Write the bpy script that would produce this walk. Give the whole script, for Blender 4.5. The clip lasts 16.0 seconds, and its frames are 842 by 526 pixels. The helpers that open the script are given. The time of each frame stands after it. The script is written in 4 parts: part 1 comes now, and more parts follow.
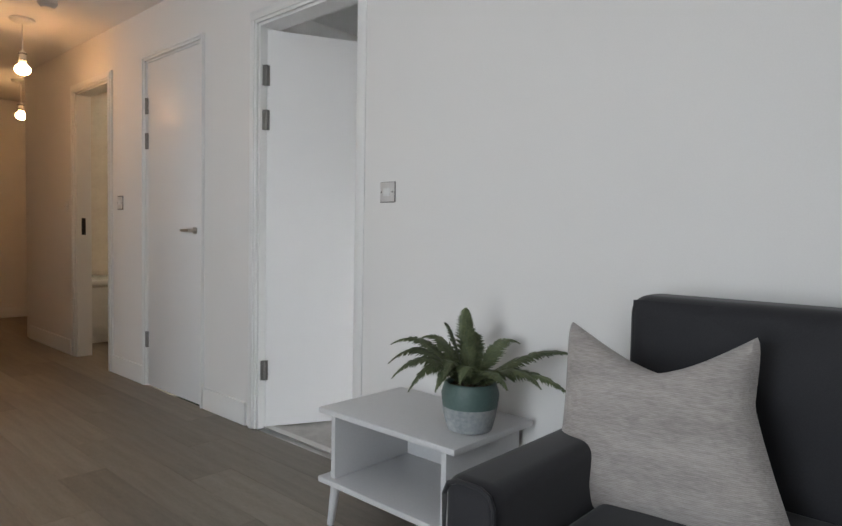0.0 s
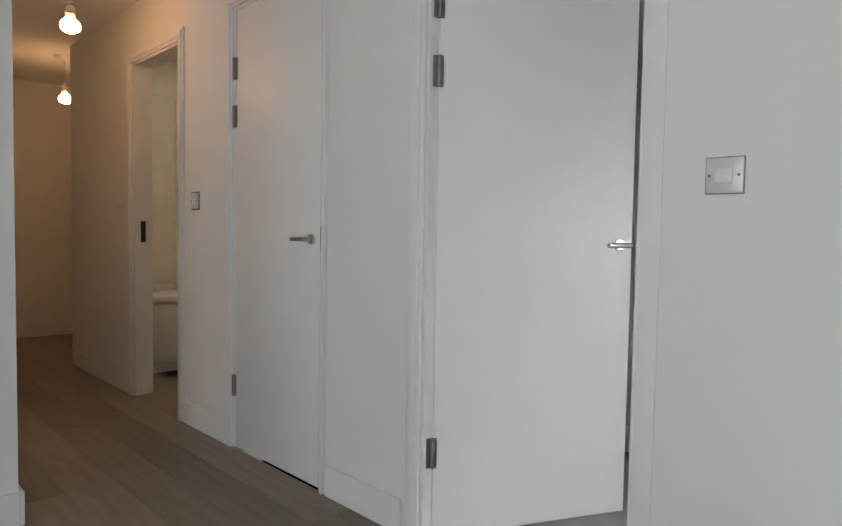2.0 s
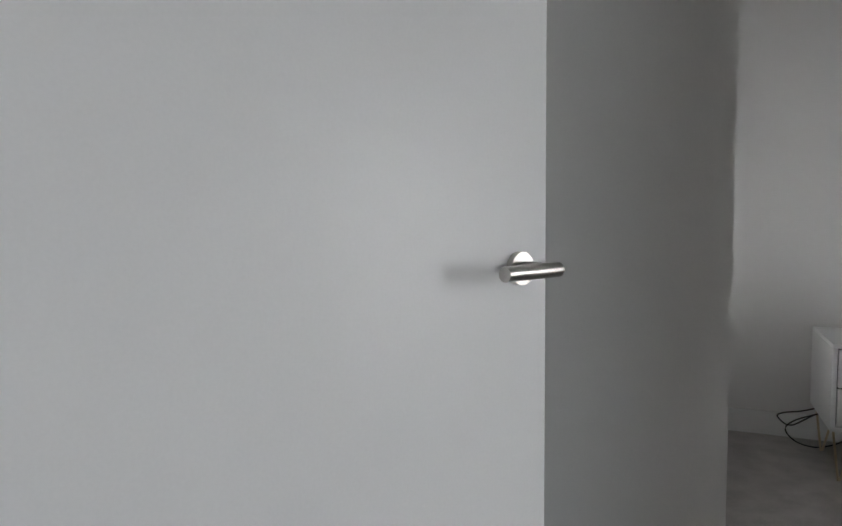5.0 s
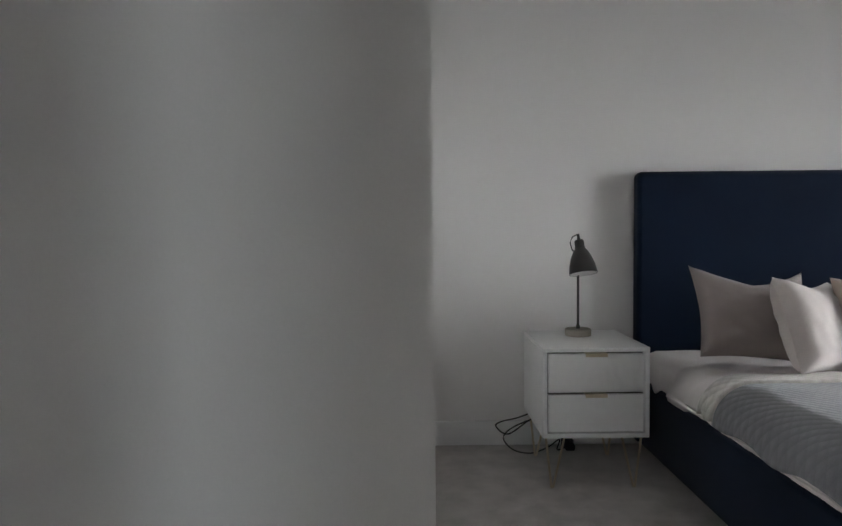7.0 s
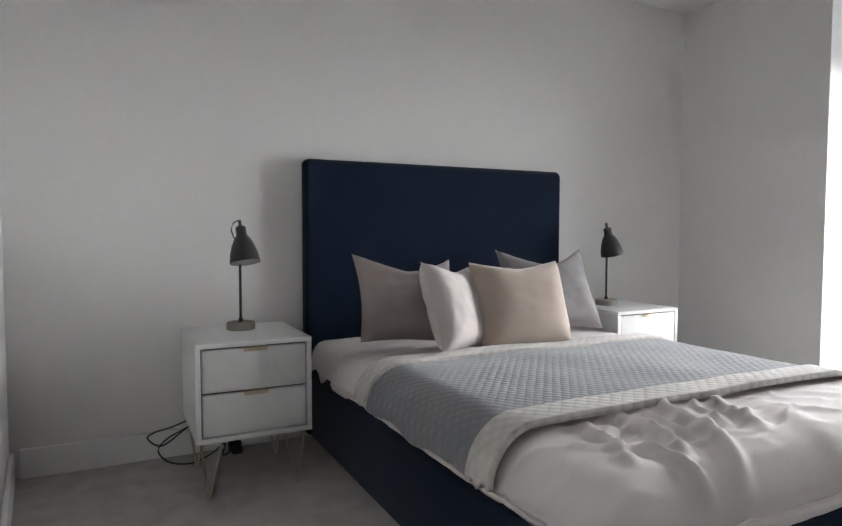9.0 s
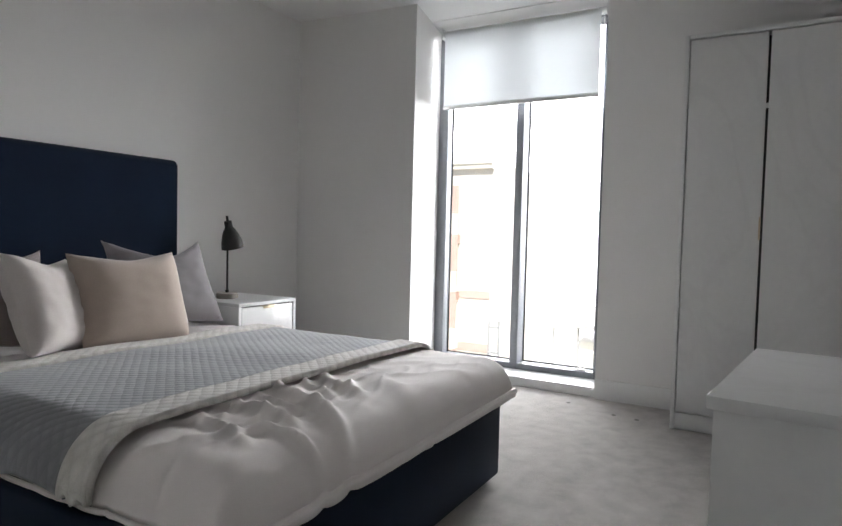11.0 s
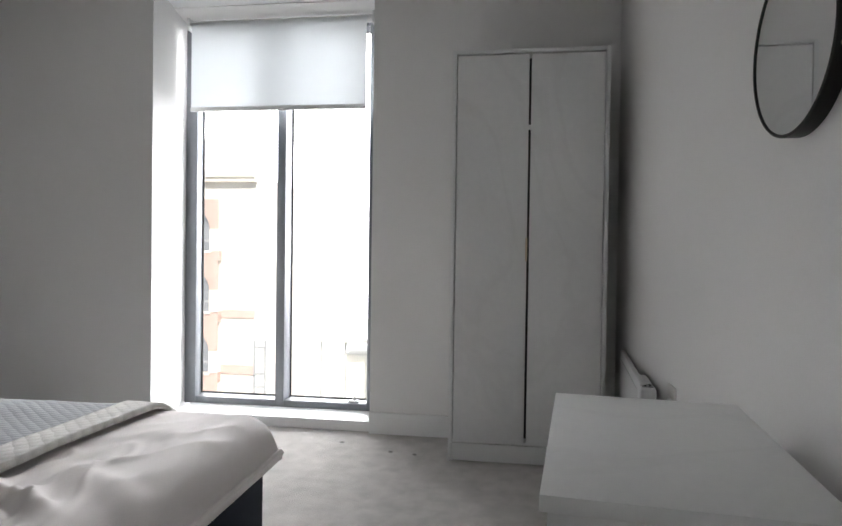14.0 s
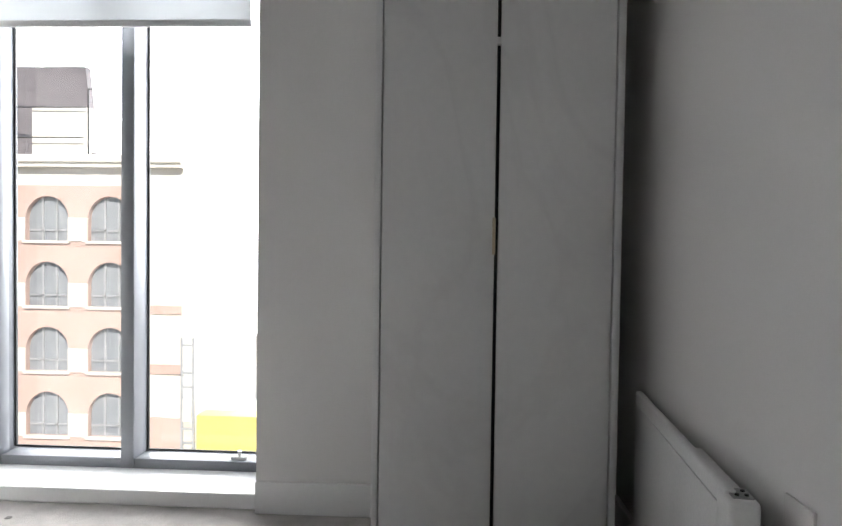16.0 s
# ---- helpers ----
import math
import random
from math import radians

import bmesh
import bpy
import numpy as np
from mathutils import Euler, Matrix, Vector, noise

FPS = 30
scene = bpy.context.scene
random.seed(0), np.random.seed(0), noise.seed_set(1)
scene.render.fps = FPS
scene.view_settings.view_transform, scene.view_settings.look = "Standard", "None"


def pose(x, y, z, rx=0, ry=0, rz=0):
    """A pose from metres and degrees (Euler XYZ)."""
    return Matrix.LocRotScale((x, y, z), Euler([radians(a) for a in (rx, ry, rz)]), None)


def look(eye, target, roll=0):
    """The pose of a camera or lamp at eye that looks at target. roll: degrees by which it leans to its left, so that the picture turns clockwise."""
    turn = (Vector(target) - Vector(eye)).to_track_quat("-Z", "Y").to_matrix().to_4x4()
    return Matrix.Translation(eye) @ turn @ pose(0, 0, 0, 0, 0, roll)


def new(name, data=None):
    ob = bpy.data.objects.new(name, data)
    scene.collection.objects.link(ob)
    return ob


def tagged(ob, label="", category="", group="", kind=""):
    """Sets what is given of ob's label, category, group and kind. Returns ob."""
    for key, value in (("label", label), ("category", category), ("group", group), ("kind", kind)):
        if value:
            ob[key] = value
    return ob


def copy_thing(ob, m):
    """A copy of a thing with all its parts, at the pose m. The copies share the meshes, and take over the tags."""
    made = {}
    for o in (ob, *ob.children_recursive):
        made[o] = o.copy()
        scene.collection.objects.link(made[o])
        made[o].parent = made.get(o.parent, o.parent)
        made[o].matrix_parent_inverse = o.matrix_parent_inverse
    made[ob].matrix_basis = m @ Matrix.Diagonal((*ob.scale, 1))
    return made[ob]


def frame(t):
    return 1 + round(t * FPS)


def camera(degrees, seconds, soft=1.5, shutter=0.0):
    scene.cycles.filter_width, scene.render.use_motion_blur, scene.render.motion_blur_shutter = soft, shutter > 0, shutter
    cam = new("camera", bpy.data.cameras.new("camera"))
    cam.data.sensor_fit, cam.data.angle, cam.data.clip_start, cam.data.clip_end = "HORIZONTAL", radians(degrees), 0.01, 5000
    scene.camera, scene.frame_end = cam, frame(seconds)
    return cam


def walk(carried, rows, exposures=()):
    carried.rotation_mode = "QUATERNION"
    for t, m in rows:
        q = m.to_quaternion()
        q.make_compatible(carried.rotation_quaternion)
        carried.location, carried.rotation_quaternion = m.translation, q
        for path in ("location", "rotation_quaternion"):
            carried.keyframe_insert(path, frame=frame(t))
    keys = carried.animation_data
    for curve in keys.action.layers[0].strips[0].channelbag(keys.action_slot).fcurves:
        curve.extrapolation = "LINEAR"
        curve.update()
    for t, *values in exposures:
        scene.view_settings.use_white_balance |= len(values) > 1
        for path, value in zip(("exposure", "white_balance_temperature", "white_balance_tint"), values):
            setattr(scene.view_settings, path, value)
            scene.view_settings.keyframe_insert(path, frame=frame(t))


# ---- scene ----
cam = camera(68.5, 16.0)
PATH = [
    (0, (2.685, -1.743, 1.006), (1.341, -0.265, 0.913), 1.1),
    (0.5, (2.368, -1.709, 1.021), (0.995, -0.258, 0.929), 1.1),
    (1, (2.001, -1.627, 1.018), (0.612, -0.19, 0.924), 1.1),
    (1.5, (1.711, -1.548, 1.013), (0.31, -0.124, 0.919), 1.0),
    (2, (1.412, -1.441, 1.031), (0.001, -0.026, 0.937), 1.0),
    (2.5, (1.123, -1.262, 1.049), (-0.276, 0.164, 0.956), 1.1),
    (3, (0.925, -1.128, 1.052), (-0.457, 0.315, 0.96), 1.0),
    (3.2, (0.856, -1.082, 1.048), (-0.519, 0.368, 0.955), 1.0),
    (5.3, (0.515, -0.013, 1.065), (-0.201, 1.85, 0.946), -0.8),
    (5.5, (0.556, 0.004, 1.056), (-0.128, 1.881, 0.967), -0.9),
    (6, (0.569, 0.118, 1.048), (0.129, 2.067, 0.944), -0.9),
    (6.5, (0.587, 0.247, 1.05), (0.361, 2.231, 0.937), -0.8),
    (7, (0.59, 0.403, 1.004), (0.595, 2.4, 0.909), -0.6),
    (7.5, (0.623, 0.481, 0.973), (0.92, 2.457, 0.89), -0.2),
    (8, (0.69, 0.534, 0.964), (1.254, 2.45, 0.872), -0.1),
    (8.5, (0.765, 0.54, 0.954), (1.511, 2.392, 0.853), -0.1),
    (9, (0.805, 0.526, 0.955), (1.704, 2.31, 0.85), 0.1),
    (9.5, (0.838, 0.506, 0.983), (1.948, 2.165, 0.858), 0.6),
    (10, (0.84, 0.477, 0.982), (2.184, 1.952, 0.852), 1.0),
    (10.2, (0.837, 0.466, 0.979), (2.269, 1.856, 0.851), 1.1),
    (12.3, (0.832, 0.616, 0.829), (2.788, 1.032, 0.801), 1.0),
    (12.5, (0.85, 0.617, 0.839), (2.814, 0.993, 0.811), 0.9),
    (13, (0.906, 0.646, 0.889), (2.88, 0.972, 0.86), 0.9),
    (13.5, (0.993, 0.647, 0.922), (2.969, 0.955, 0.895), 0.9),
    (14, (1.196, 0.642, 0.961), (3.175, 0.928, 0.932), 0.8),
    (14.5, (1.464, 0.648, 0.992), (3.447, 0.907, 0.965), 0.8),
    (15, (1.736, 0.706, 0.952), (3.726, 0.897, 0.938), 0.9),
    (15.5, (2.011, 0.722, 0.908), (4.008, 0.838, 0.896), 1.0),
    (16, (2.269, 0.693, 0.955), (4.266, 0.79, 0.902), 0.8),
]
EXPOSURES = [(0.0, 1.16), (1.0, 1.12), (2.0, 1.04), (3.2, 0.95), (5.5, 0.82), (6.5, 0.9), (7.0, 1.04), (8.0, 1.18), (9.0, 1.3), (9.5, 1.22), (10.0, 0.87), (12.5, 0.98), (14.5, 0.86), (16.0, 0.8)]
walk(cam, [(t, look(eye, goal, roll)) for t, eye, goal, roll in PATH], EXPOSURES)

# ---- world and light ----
world = bpy.data.worlds.new("sky")
scene.world = world
world.use_nodes = True
wn = world.node_tree.nodes
sky = wn.new("ShaderNodeTexSky")
sky.sky_type, sky.sun_disc = "NISHITA", False
sky.sun_elevation, sky.sun_rotation = radians(38), radians(60)
world.node_tree.links.new(sky.outputs[0], wn["Background"].inputs[0])
wn["Background"].inputs[1].default_value = 0.15


def lamp(name, kind, energy, colour, m, size=0.1, size_y=None, angle=None):
    d = bpy.data.lights.new(name, kind)
    d.energy, d.color = energy, colour
    if kind == "AREA":
        d.shape, d.size, d.size_y = "RECTANGLE", size, size_y or size
    elif kind == "SUN":
        d.angle = radians(angle)
    else:
        d.shadow_soft_size = size
    o = new(name, d)
    o.matrix_world = m
    return o


lamp("sun", "SUN", 5.0, (1.0, 0.95, 0.88), look((0, 0, 0), (0.75, 0.35, -0.62)), angle=0.5)
# daylight in the living room's window, behind the walker
lamp("living_window_daylight", "AREA", 28.5, (0.90, 0.945, 1.0), look((2.2, -4.66, 1.2), (2.2, 0, 1.1)), 1.5, 2.1)
# daylight behind the lowered blind
lamp("blind_daylight", "AREA", 0.12, (0.93, 0.97, 1.0), look((4.79, 1.98, 2.03), (0, 1.98, 2.03)), 1.05, 0.42)

# ---- materials ----


def ramp_mix(nt, fac, a, b):
    n = nt.nodes.new("ShaderNodeMix")
    n.data_type = "RGBA"
    nt.links.new(fac, n.inputs[0])
    n.inputs[6].default_value, n.inputs[7].default_value = (*a, 1), (*b, 1)
    return n.outputs[2]


def material(name, colour, second=None, rough=0.5, metal=0.0, scale=6.0, fine=120.0, bump=0.1, depth=0.002, stretch=(1, 1, 1),
             sheen=0.0, spec=0.5, vary=0.0, coords="Object"):
    """Two scales of noise tint the colour; the fine one also gives relief."""
    m = bpy.data.materials.new(name)
    m.use_nodes = True
    nt = m.node_tree
    p = nt.nodes["Principled BSDF"]
    p.inputs["Roughness"].default_value, p.inputs["Metallic"].default_value = rough, metal
    p.inputs["Specular IOR Level"].default_value = spec
    if sheen:
        p.inputs["Sheen Weight"].default_value = sheen
    second = second or tuple(c * 0.9 for c in colour)
    tc = nt.nodes.new("ShaderNodeTexCoord")
    mp = nt.nodes.new("ShaderNodeMapping")
    mp.inputs["Scale"].default_value = stretch
    nt.links.new(tc.outputs[coords], mp.inputs[0])
    big, small = nt.nodes.new("ShaderNodeTexNoise"), nt.nodes.new("ShaderNodeTexNoise")
    big.inputs["Scale"].default_value, small.inputs["Scale"].default_value = scale, fine
    big.inputs["Detail"].default_value, small.inputs["Detail"].default_value = 4, 3
    nt.links.new(mp.outputs[0], big.inputs[0]), nt.links.new(mp.outputs[0], small.inputs[0])
    add = nt.nodes.new("ShaderNodeMath")
    add.operation = "ADD"
    half = nt.nodes.new("ShaderNodeMath")
    half.operation, half.inputs[1].default_value = "MULTIPLY", 0.5
    nt.links.new(big.outputs[0], add.inputs[0]), nt.links.new(small.outputs[0], add.inputs[1])
    nt.links.new(add.outputs[0], half.inputs[0])
    rng = nt.nodes.new("ShaderNodeMapRange")
    rng.inputs[1].default_value, rng.inputs[2].default_value = 0.35, 0.65
    nt.links.new(half.outputs[0], rng.inputs[0])
    out = ramp_mix(nt, rng.outputs[0], colour, second)
    if vary:
        info, hsv = nt.nodes.new("ShaderNodeObjectInfo"), nt.nodes.new("ShaderNodeHueSaturation")
        mr = nt.nodes.new("ShaderNodeMapRange")
        mr.inputs[3].default_value, mr.inputs[4].default_value = 1 - vary, 1 + vary
        nt.links.new(info.outputs["Random"], mr.inputs[0])
        nt.links.new(mr.outputs[0], hsv.inputs["Value"]), nt.links.new(out, hsv.inputs["Color"])
        out = hsv.outputs[0]
    nt.links.new(out, p.inputs["Base Color"])
    if bump:
        b = nt.nodes.new("ShaderNodeBump")
        b.inputs["Strength"].default_value, b.inputs["Distance"].default_value = bump, depth
        nt.links.new(small.outputs[0], b.inputs["Height"]), nt.links.new(b.outputs[0], p.inputs["Normal"])
    return m


def patterned(m, kind, scale, depth, strength=0.6, stretch=(1, 1, 1), turn=0, tint=0.5):
    """Adds a woven or ribbed relief to a material, with shade painted into its hollows."""
    nt = m.node_tree
    p = nt.nodes["Principled BSDF"]
    tc, mp = nt.nodes.new("ShaderNodeTexCoord"), nt.nodes.new("ShaderNodeMapping")
    mp.inputs["Scale"].default_value, mp.inputs["Rotation"].default_value = stretch, (0, 0, radians(turn))
    nt.links.new(tc.outputs["Object"], mp.inputs[0])
    if kind == "rib":
        t = nt.nodes.new("ShaderNodeTexWave")
        t.bands_direction = "Z"
        t.inputs["Scale"].default_value, t.inputs["Distortion"].default_value, t.inputs["Detail"].default_value = scale, 3.0, 2.0
        out = t.outputs["Fac"]
    else:
        t = nt.nodes.new("ShaderNodeTexVoronoi")
        t.inputs["Scale"].default_value, t.inputs["Randomness"].default_value = scale, 0.12
        out = t.outputs["Distance"]
    nt.links.new(mp.outputs[0], t.inputs[0])
    b = nt.nodes.new("ShaderNodeBump")
    b.inputs["Strength"].default_value, b.inputs["Distance"].default_value = strength, depth
    b.invert = kind != "rib"
    nt.links.new(out, b.inputs["Height"])
    old = p.inputs["Normal"].links
    if old:
        nt.links.new(old[0].from_socket, b.inputs["Normal"])
    nt.links.new(b.outputs[0], p.inputs["Normal"])
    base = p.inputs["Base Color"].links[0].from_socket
    # painted shade: the base colour darkens where the relief lies low
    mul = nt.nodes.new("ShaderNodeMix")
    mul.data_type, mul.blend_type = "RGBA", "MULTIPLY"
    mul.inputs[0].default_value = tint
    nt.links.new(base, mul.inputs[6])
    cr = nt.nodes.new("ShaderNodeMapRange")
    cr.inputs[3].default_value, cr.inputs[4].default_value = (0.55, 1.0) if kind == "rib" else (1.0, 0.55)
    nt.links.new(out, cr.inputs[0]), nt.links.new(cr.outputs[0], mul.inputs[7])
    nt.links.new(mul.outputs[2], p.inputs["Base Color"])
    return m


def veined(m, vein, scale=2.2, stretch=(1, 1, 1)):
    """Adds thin soft marble veins to a material's colour."""
    nt = m.node_tree
    p = nt.nodes["Principled BSDF"]
    base = p.inputs["Base Color"].links[0].from_socket
    tc, mp = nt.nodes.new("ShaderNodeTexCoord"), nt.nodes.new("ShaderNodeMapping")
    mp.inputs["Scale"].default_value, mp.inputs["Rotation"].default_value = stretch, (0.5, 0.3, 0.2)
    n = nt.nodes.new("ShaderNodeTexNoise")
    n.inputs["Scale"].default_value, n.inputs["Detail"].default_value, n.inputs["Distortion"].default_value = scale, 5, 1.2
    nt.links.new(tc.outputs["Object"], mp.inputs[0]), nt.links.new(mp.outputs[0], n.inputs[0])
    sub, ab = nt.nodes.new("ShaderNodeMath"), nt.nodes.new("ShaderNodeMath")
    sub.operation, sub.inputs[1].default_value, ab.operation = "SUBTRACT", 0.5, "ABSOLUTE"
    nt.links.new(n.outputs[0], sub.inputs[0]), nt.links.new(sub.outputs[0], ab.inputs[0])
    mr = nt.nodes.new("ShaderNodeMapRange")
    mr.inputs[1].default_value, mr.inputs[2].default_value, mr.inputs[3].default_value, mr.inputs[4].default_value = 0, 0.025, 0.13, 0
    nt.links.new(ab.outputs[0], mr.inputs[0])
    mx = nt.nodes.new("ShaderNodeMix")
    mx.data_type = "RGBA"
    mx.inputs[7].default_value = (*vein, 1)
    nt.links.new(mr.outputs[0], mx.inputs[0]), nt.links.new(base, mx.inputs[6]), nt.links.new(mx.outputs[2], p.inputs["Base Color"])
    return m


def glass_material(name):
    m = bpy.data.materials.new(name)
    m.use_nodes = True
    nt = m.node_tree
    p = nt.nodes["Principled BSDF"]
    p.inputs["Roughness"].default_value, p.inputs["Transmission Weight"].default_value, p.inputs["IOR"].default_value = 0.0, 1.0, 1.45
    return m


def glow(name, colour, strength):
    m = bpy.data.materials.new(name)
    m.use_nodes = True
    p = m.node_tree.nodes["Principled BSDF"]
    p.inputs["Base Color"].default_value = (*colour, 1)
    p.inputs["Emission Color"].default_value, p.inputs["Emission Strength"].default_value = (*colour, 1), strength
    return m


WALL = material("wall_paint", (0.80, 0.788, 0.772), (0.77, 0.758, 0.742), rough=0.75, scale=1.2, fine=220, bump=0.06, depth=0.001)
CEILING = material("ceiling_paint", (0.82, 0.82, 0.81), (0.79, 0.79, 0.78), rough=0.85, scale=1.0, fine=200, bump=0.05, depth=0.001)
GLOSS = material("white_gloss_paint", (0.83, 0.83, 0.82), (0.80, 0.80, 0.79), rough=0.35, scale=2, fine=90, bump=0.03, depth=0.0008)
DOOR = material("white_door_paint", (0.82, 0.82, 0.82), (0.79, 0.79, 0.79), rough=0.39, scale=1.5, fine=260, bump=0.05, depth=0.0006)
PLANK = material("grey_vinyl_plank", (0.25, 0.21, 0.165), (0.16, 0.132, 0.10), rough=0.42, scale=5, fine=60, bump=0.1, depth=0.0008, stretch=(0.5, 6, 1), vary=0.2)
CARPET = material("beige_carpet", (0.55, 0.52, 0.49), (0.36, 0.34, 0.32), rough=1.0, scale=11, fine=260, bump=0.9, depth=0.006, spec=0.1, sheen=0.2)
STEEL = material("brushed_steel", (0.62, 0.60, 0.57), (0.52, 0.50, 0.47), rough=0.3, metal=1.0, scale=8, fine=400, bump=0.05, depth=0.0003)
HINGE = material("dull_hinge_steel", (0.30, 0.29, 0.28), (0.22, 0.21, 0.20), rough=0.45, metal=0.9, scale=20, fine=300, bump=0.05, depth=0.0003)
PLATE = material("satin_steel_plate", (0.74, 0.72, 0.70), (0.66, 0.64, 0.62), rough=0.42, metal=0.4, scale=12, fine=400, bump=0.05, depth=0.0003)
BRASS = material("brushed_brass", (0.68, 0.58, 0.43), (0.58, 0.49, 0.35), rough=0.32, metal=1.0, scale=8, fine=300, bump=0.05, depth=0.0003)
NAVY = material("navy_velvet", (0.0046, 0.0145, 0.038), (0.0026, 0.0085, 0.024), rough=0.85, scale=3, fine=400, bump=0.25, depth=0.001, sheen=0.10, spec=0.15)
CHARCOAL = material("charcoal_velvet", (0.026, 0.026, 0.030), (0.018, 0.018, 0.021), rough=0.65, scale=4, fine=350, bump=0.2, depth=0.001, sheen=0.14, spec=0.25)
BLACK = material("black_metal", (0.018, 0.017, 0.017), (0.025, 0.024, 0.023), rough=0.45, scale=10, fine=200, bump=0.04, depth=0.0004)
CABLE = material("black_rubber", (0.015, 0.015, 0.015), rough=0.6, bump=0)
CONCRETE = material("lamp_concrete", (0.42, 0.38, 0.33), (0.32, 0.29, 0.25), rough=0.9, scale=30, fine=200, bump=0.4, depth=0.001)
WHITE_IN = material("white_enamel", (0.8, 0.8, 0.78), rough=0.4, bump=0)
MARBLE = veined(material("white_marble_laminate", (0.80, 0.80, 0.79), (0.77, 0.77, 0.765), rough=0.3, scale=2, fine=40, bump=0.0), (0.55, 0.54, 0.53), 1.3, (1, 1, 0.6))
TABLE = material("pale_grey_laminate", (0.63, 0.63, 0.635), (0.58, 0.58, 0.585), rough=0.4, scale=3, fine=150, bump=0.03, depth=0.0005)
LAMINATE = material("white_laminate", (0.80, 0.80, 0.79), (0.77, 0.77, 0.76), rough=0.35, scale=3, fine=150, bump=0.03, depth=0.0005)
DUVET = material("white_cotton", (0.84, 0.79, 0.77), (0.79, 0.74, 0.72), rough=0.9, scale=6, fine=420, bump=0.15, depth=0.0012, sheen=0.15, spec=0.15)
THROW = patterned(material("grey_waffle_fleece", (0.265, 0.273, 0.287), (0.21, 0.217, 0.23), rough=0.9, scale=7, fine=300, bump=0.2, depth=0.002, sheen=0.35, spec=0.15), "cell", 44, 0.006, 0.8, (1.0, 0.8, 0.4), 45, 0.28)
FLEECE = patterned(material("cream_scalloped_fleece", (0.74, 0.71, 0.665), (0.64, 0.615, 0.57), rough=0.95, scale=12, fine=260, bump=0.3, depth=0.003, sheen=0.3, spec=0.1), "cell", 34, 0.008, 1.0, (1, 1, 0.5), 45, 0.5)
TAUPE = patterned(material("taupe_linen", (0.38, 0.325, 0.31), (0.32, 0.275, 0.26), rough=0.9, scale=5, fine=380, bump=0.3, depth=0.001, sheen=0.2, spec=0.15), "rib", 120, 0.0008, 0.3)
GREYLINEN = patterned(material("grey_linen", (0.335, 0.31, 0.32), (0.28, 0.26, 0.27), rough=0.9, scale=5, fine=380, bump=0.3, depth=0.001, sheen=0.2, spec=0.15), "rib", 120, 0.0008, 0.3)
BLUSH = material("ivory_velvet", (0.66, 0.60, 0.57), (0.58, 0.53, 0.50), rough=0.8, scale=6, fine=300, bump=0.2, depth=0.001, sheen=0.45, spec=0.15)
BEIGE = material("beige_velvet", (0.50, 0.41, 0.345), (0.44, 0.36, 0.305), rough=0.8, scale=6, fine=300, bump=0.2, depth=0.001, sheen=0.45, spec=0.15)
CHENILLE = patterned(material("grey_ribbed_chenille", (0.48, 0.445, 0.42), (0.31, 0.285, 0.27), rough=0.95, scale=9, fine=110, bump=0.5, depth=0.003, stretch=(0.4, 1, 2.2), sheen=0.2, spec=0.1), "rib", 88, 0.002, 0.3, (1, 1, 1), 0, 0.35)
ALU = material("grey_window_aluminium", (0.25, 0.26, 0.28), (0.21, 0.22, 0.24), rough=0.38, metal=0.3, scale=8, fine=300, bump=0.03, depth=0.0004)
GLASS = glass_material("window_glass")
MIRROR = material("mirror_silver", (0.92, 0.93, 0.93), (0.92, 0.93, 0.93), rough=0.01, metal=1.0, bump=0)
GUN = material("gunmetal_frame", (0.035, 0.033, 0.032), (0.028, 0.026, 0.025), rough=0.4, metal=0.5, scale=10, fine=300, bump=0.04, depth=0.0004)
BULB = glow("warm_bulb", (1.0, 0.53, 0.23), 28.0)
TILE = veined(material("marble_tile", (0.74, 0.69, 0.62), (0.68, 0.63, 0.56), rough=0.38, scale=2, fine=30, bump=0.0), (0.46, 0.38, 0.30), 1.6)
ACRYLIC = material("white_acrylic", (0.82, 0.82, 0.81), rough=0.15, bump=0)
LEAF = material("fern_leaf", (0.125, 0.145, 0.065), (0.05, 0.07, 0.032), rough=0.55, scale=25, fine=200, bump=0.2, depth=0.001, vary=0.25)
POT_GREEN = material("sage_green_glaze", (0.10, 0.16, 0.145), (0.08, 0.13, 0.12), rough=0.5, scale=8, fine=120, bump=0.1, depth=0.001)
POT_WASH = material("whitewashed_cement", (0.42, 0.43, 0.43), (0.25, 0.28, 0.29), rough=0.9, scale=18, fine=90, bump=0.4, depth=0.001)
BARK = material("bark_chips", (0.16, 0.11, 0.075), (0.07, 0.05, 0.035), rough=0.95, scale=40, fine=150, bump=0.8, depth=0.003)
PLASTIC = material("white_plastic", (0.80, 0.80, 0.79), rough=0.35, bump=0)
BRICK = material("orange_brick", (0.56, 0.41, 0.35), (0.48, 0.34, 0.285), rough=0.9, scale=0.6, fine=6, bump=0.2, depth=0.01)
STONE = material("cream_stone", (0.74, 0.69, 0.61), (0.67, 0.62, 0.54), rough=0.9, scale=0.8, fine=5, bump=0.2, depth=0.01)
DARKGLASS = material("dark_office_glass", (0.30, 0.31, 0.32), (0.22, 0.23, 0.25), rough=0.12, scale=0.5, fine=2, bump=0)
BARGREY = material("grey_glazing_bars", (0.38, 0.38, 0.38), (0.32, 0.32, 0.32), rough=0.5, bump=0)
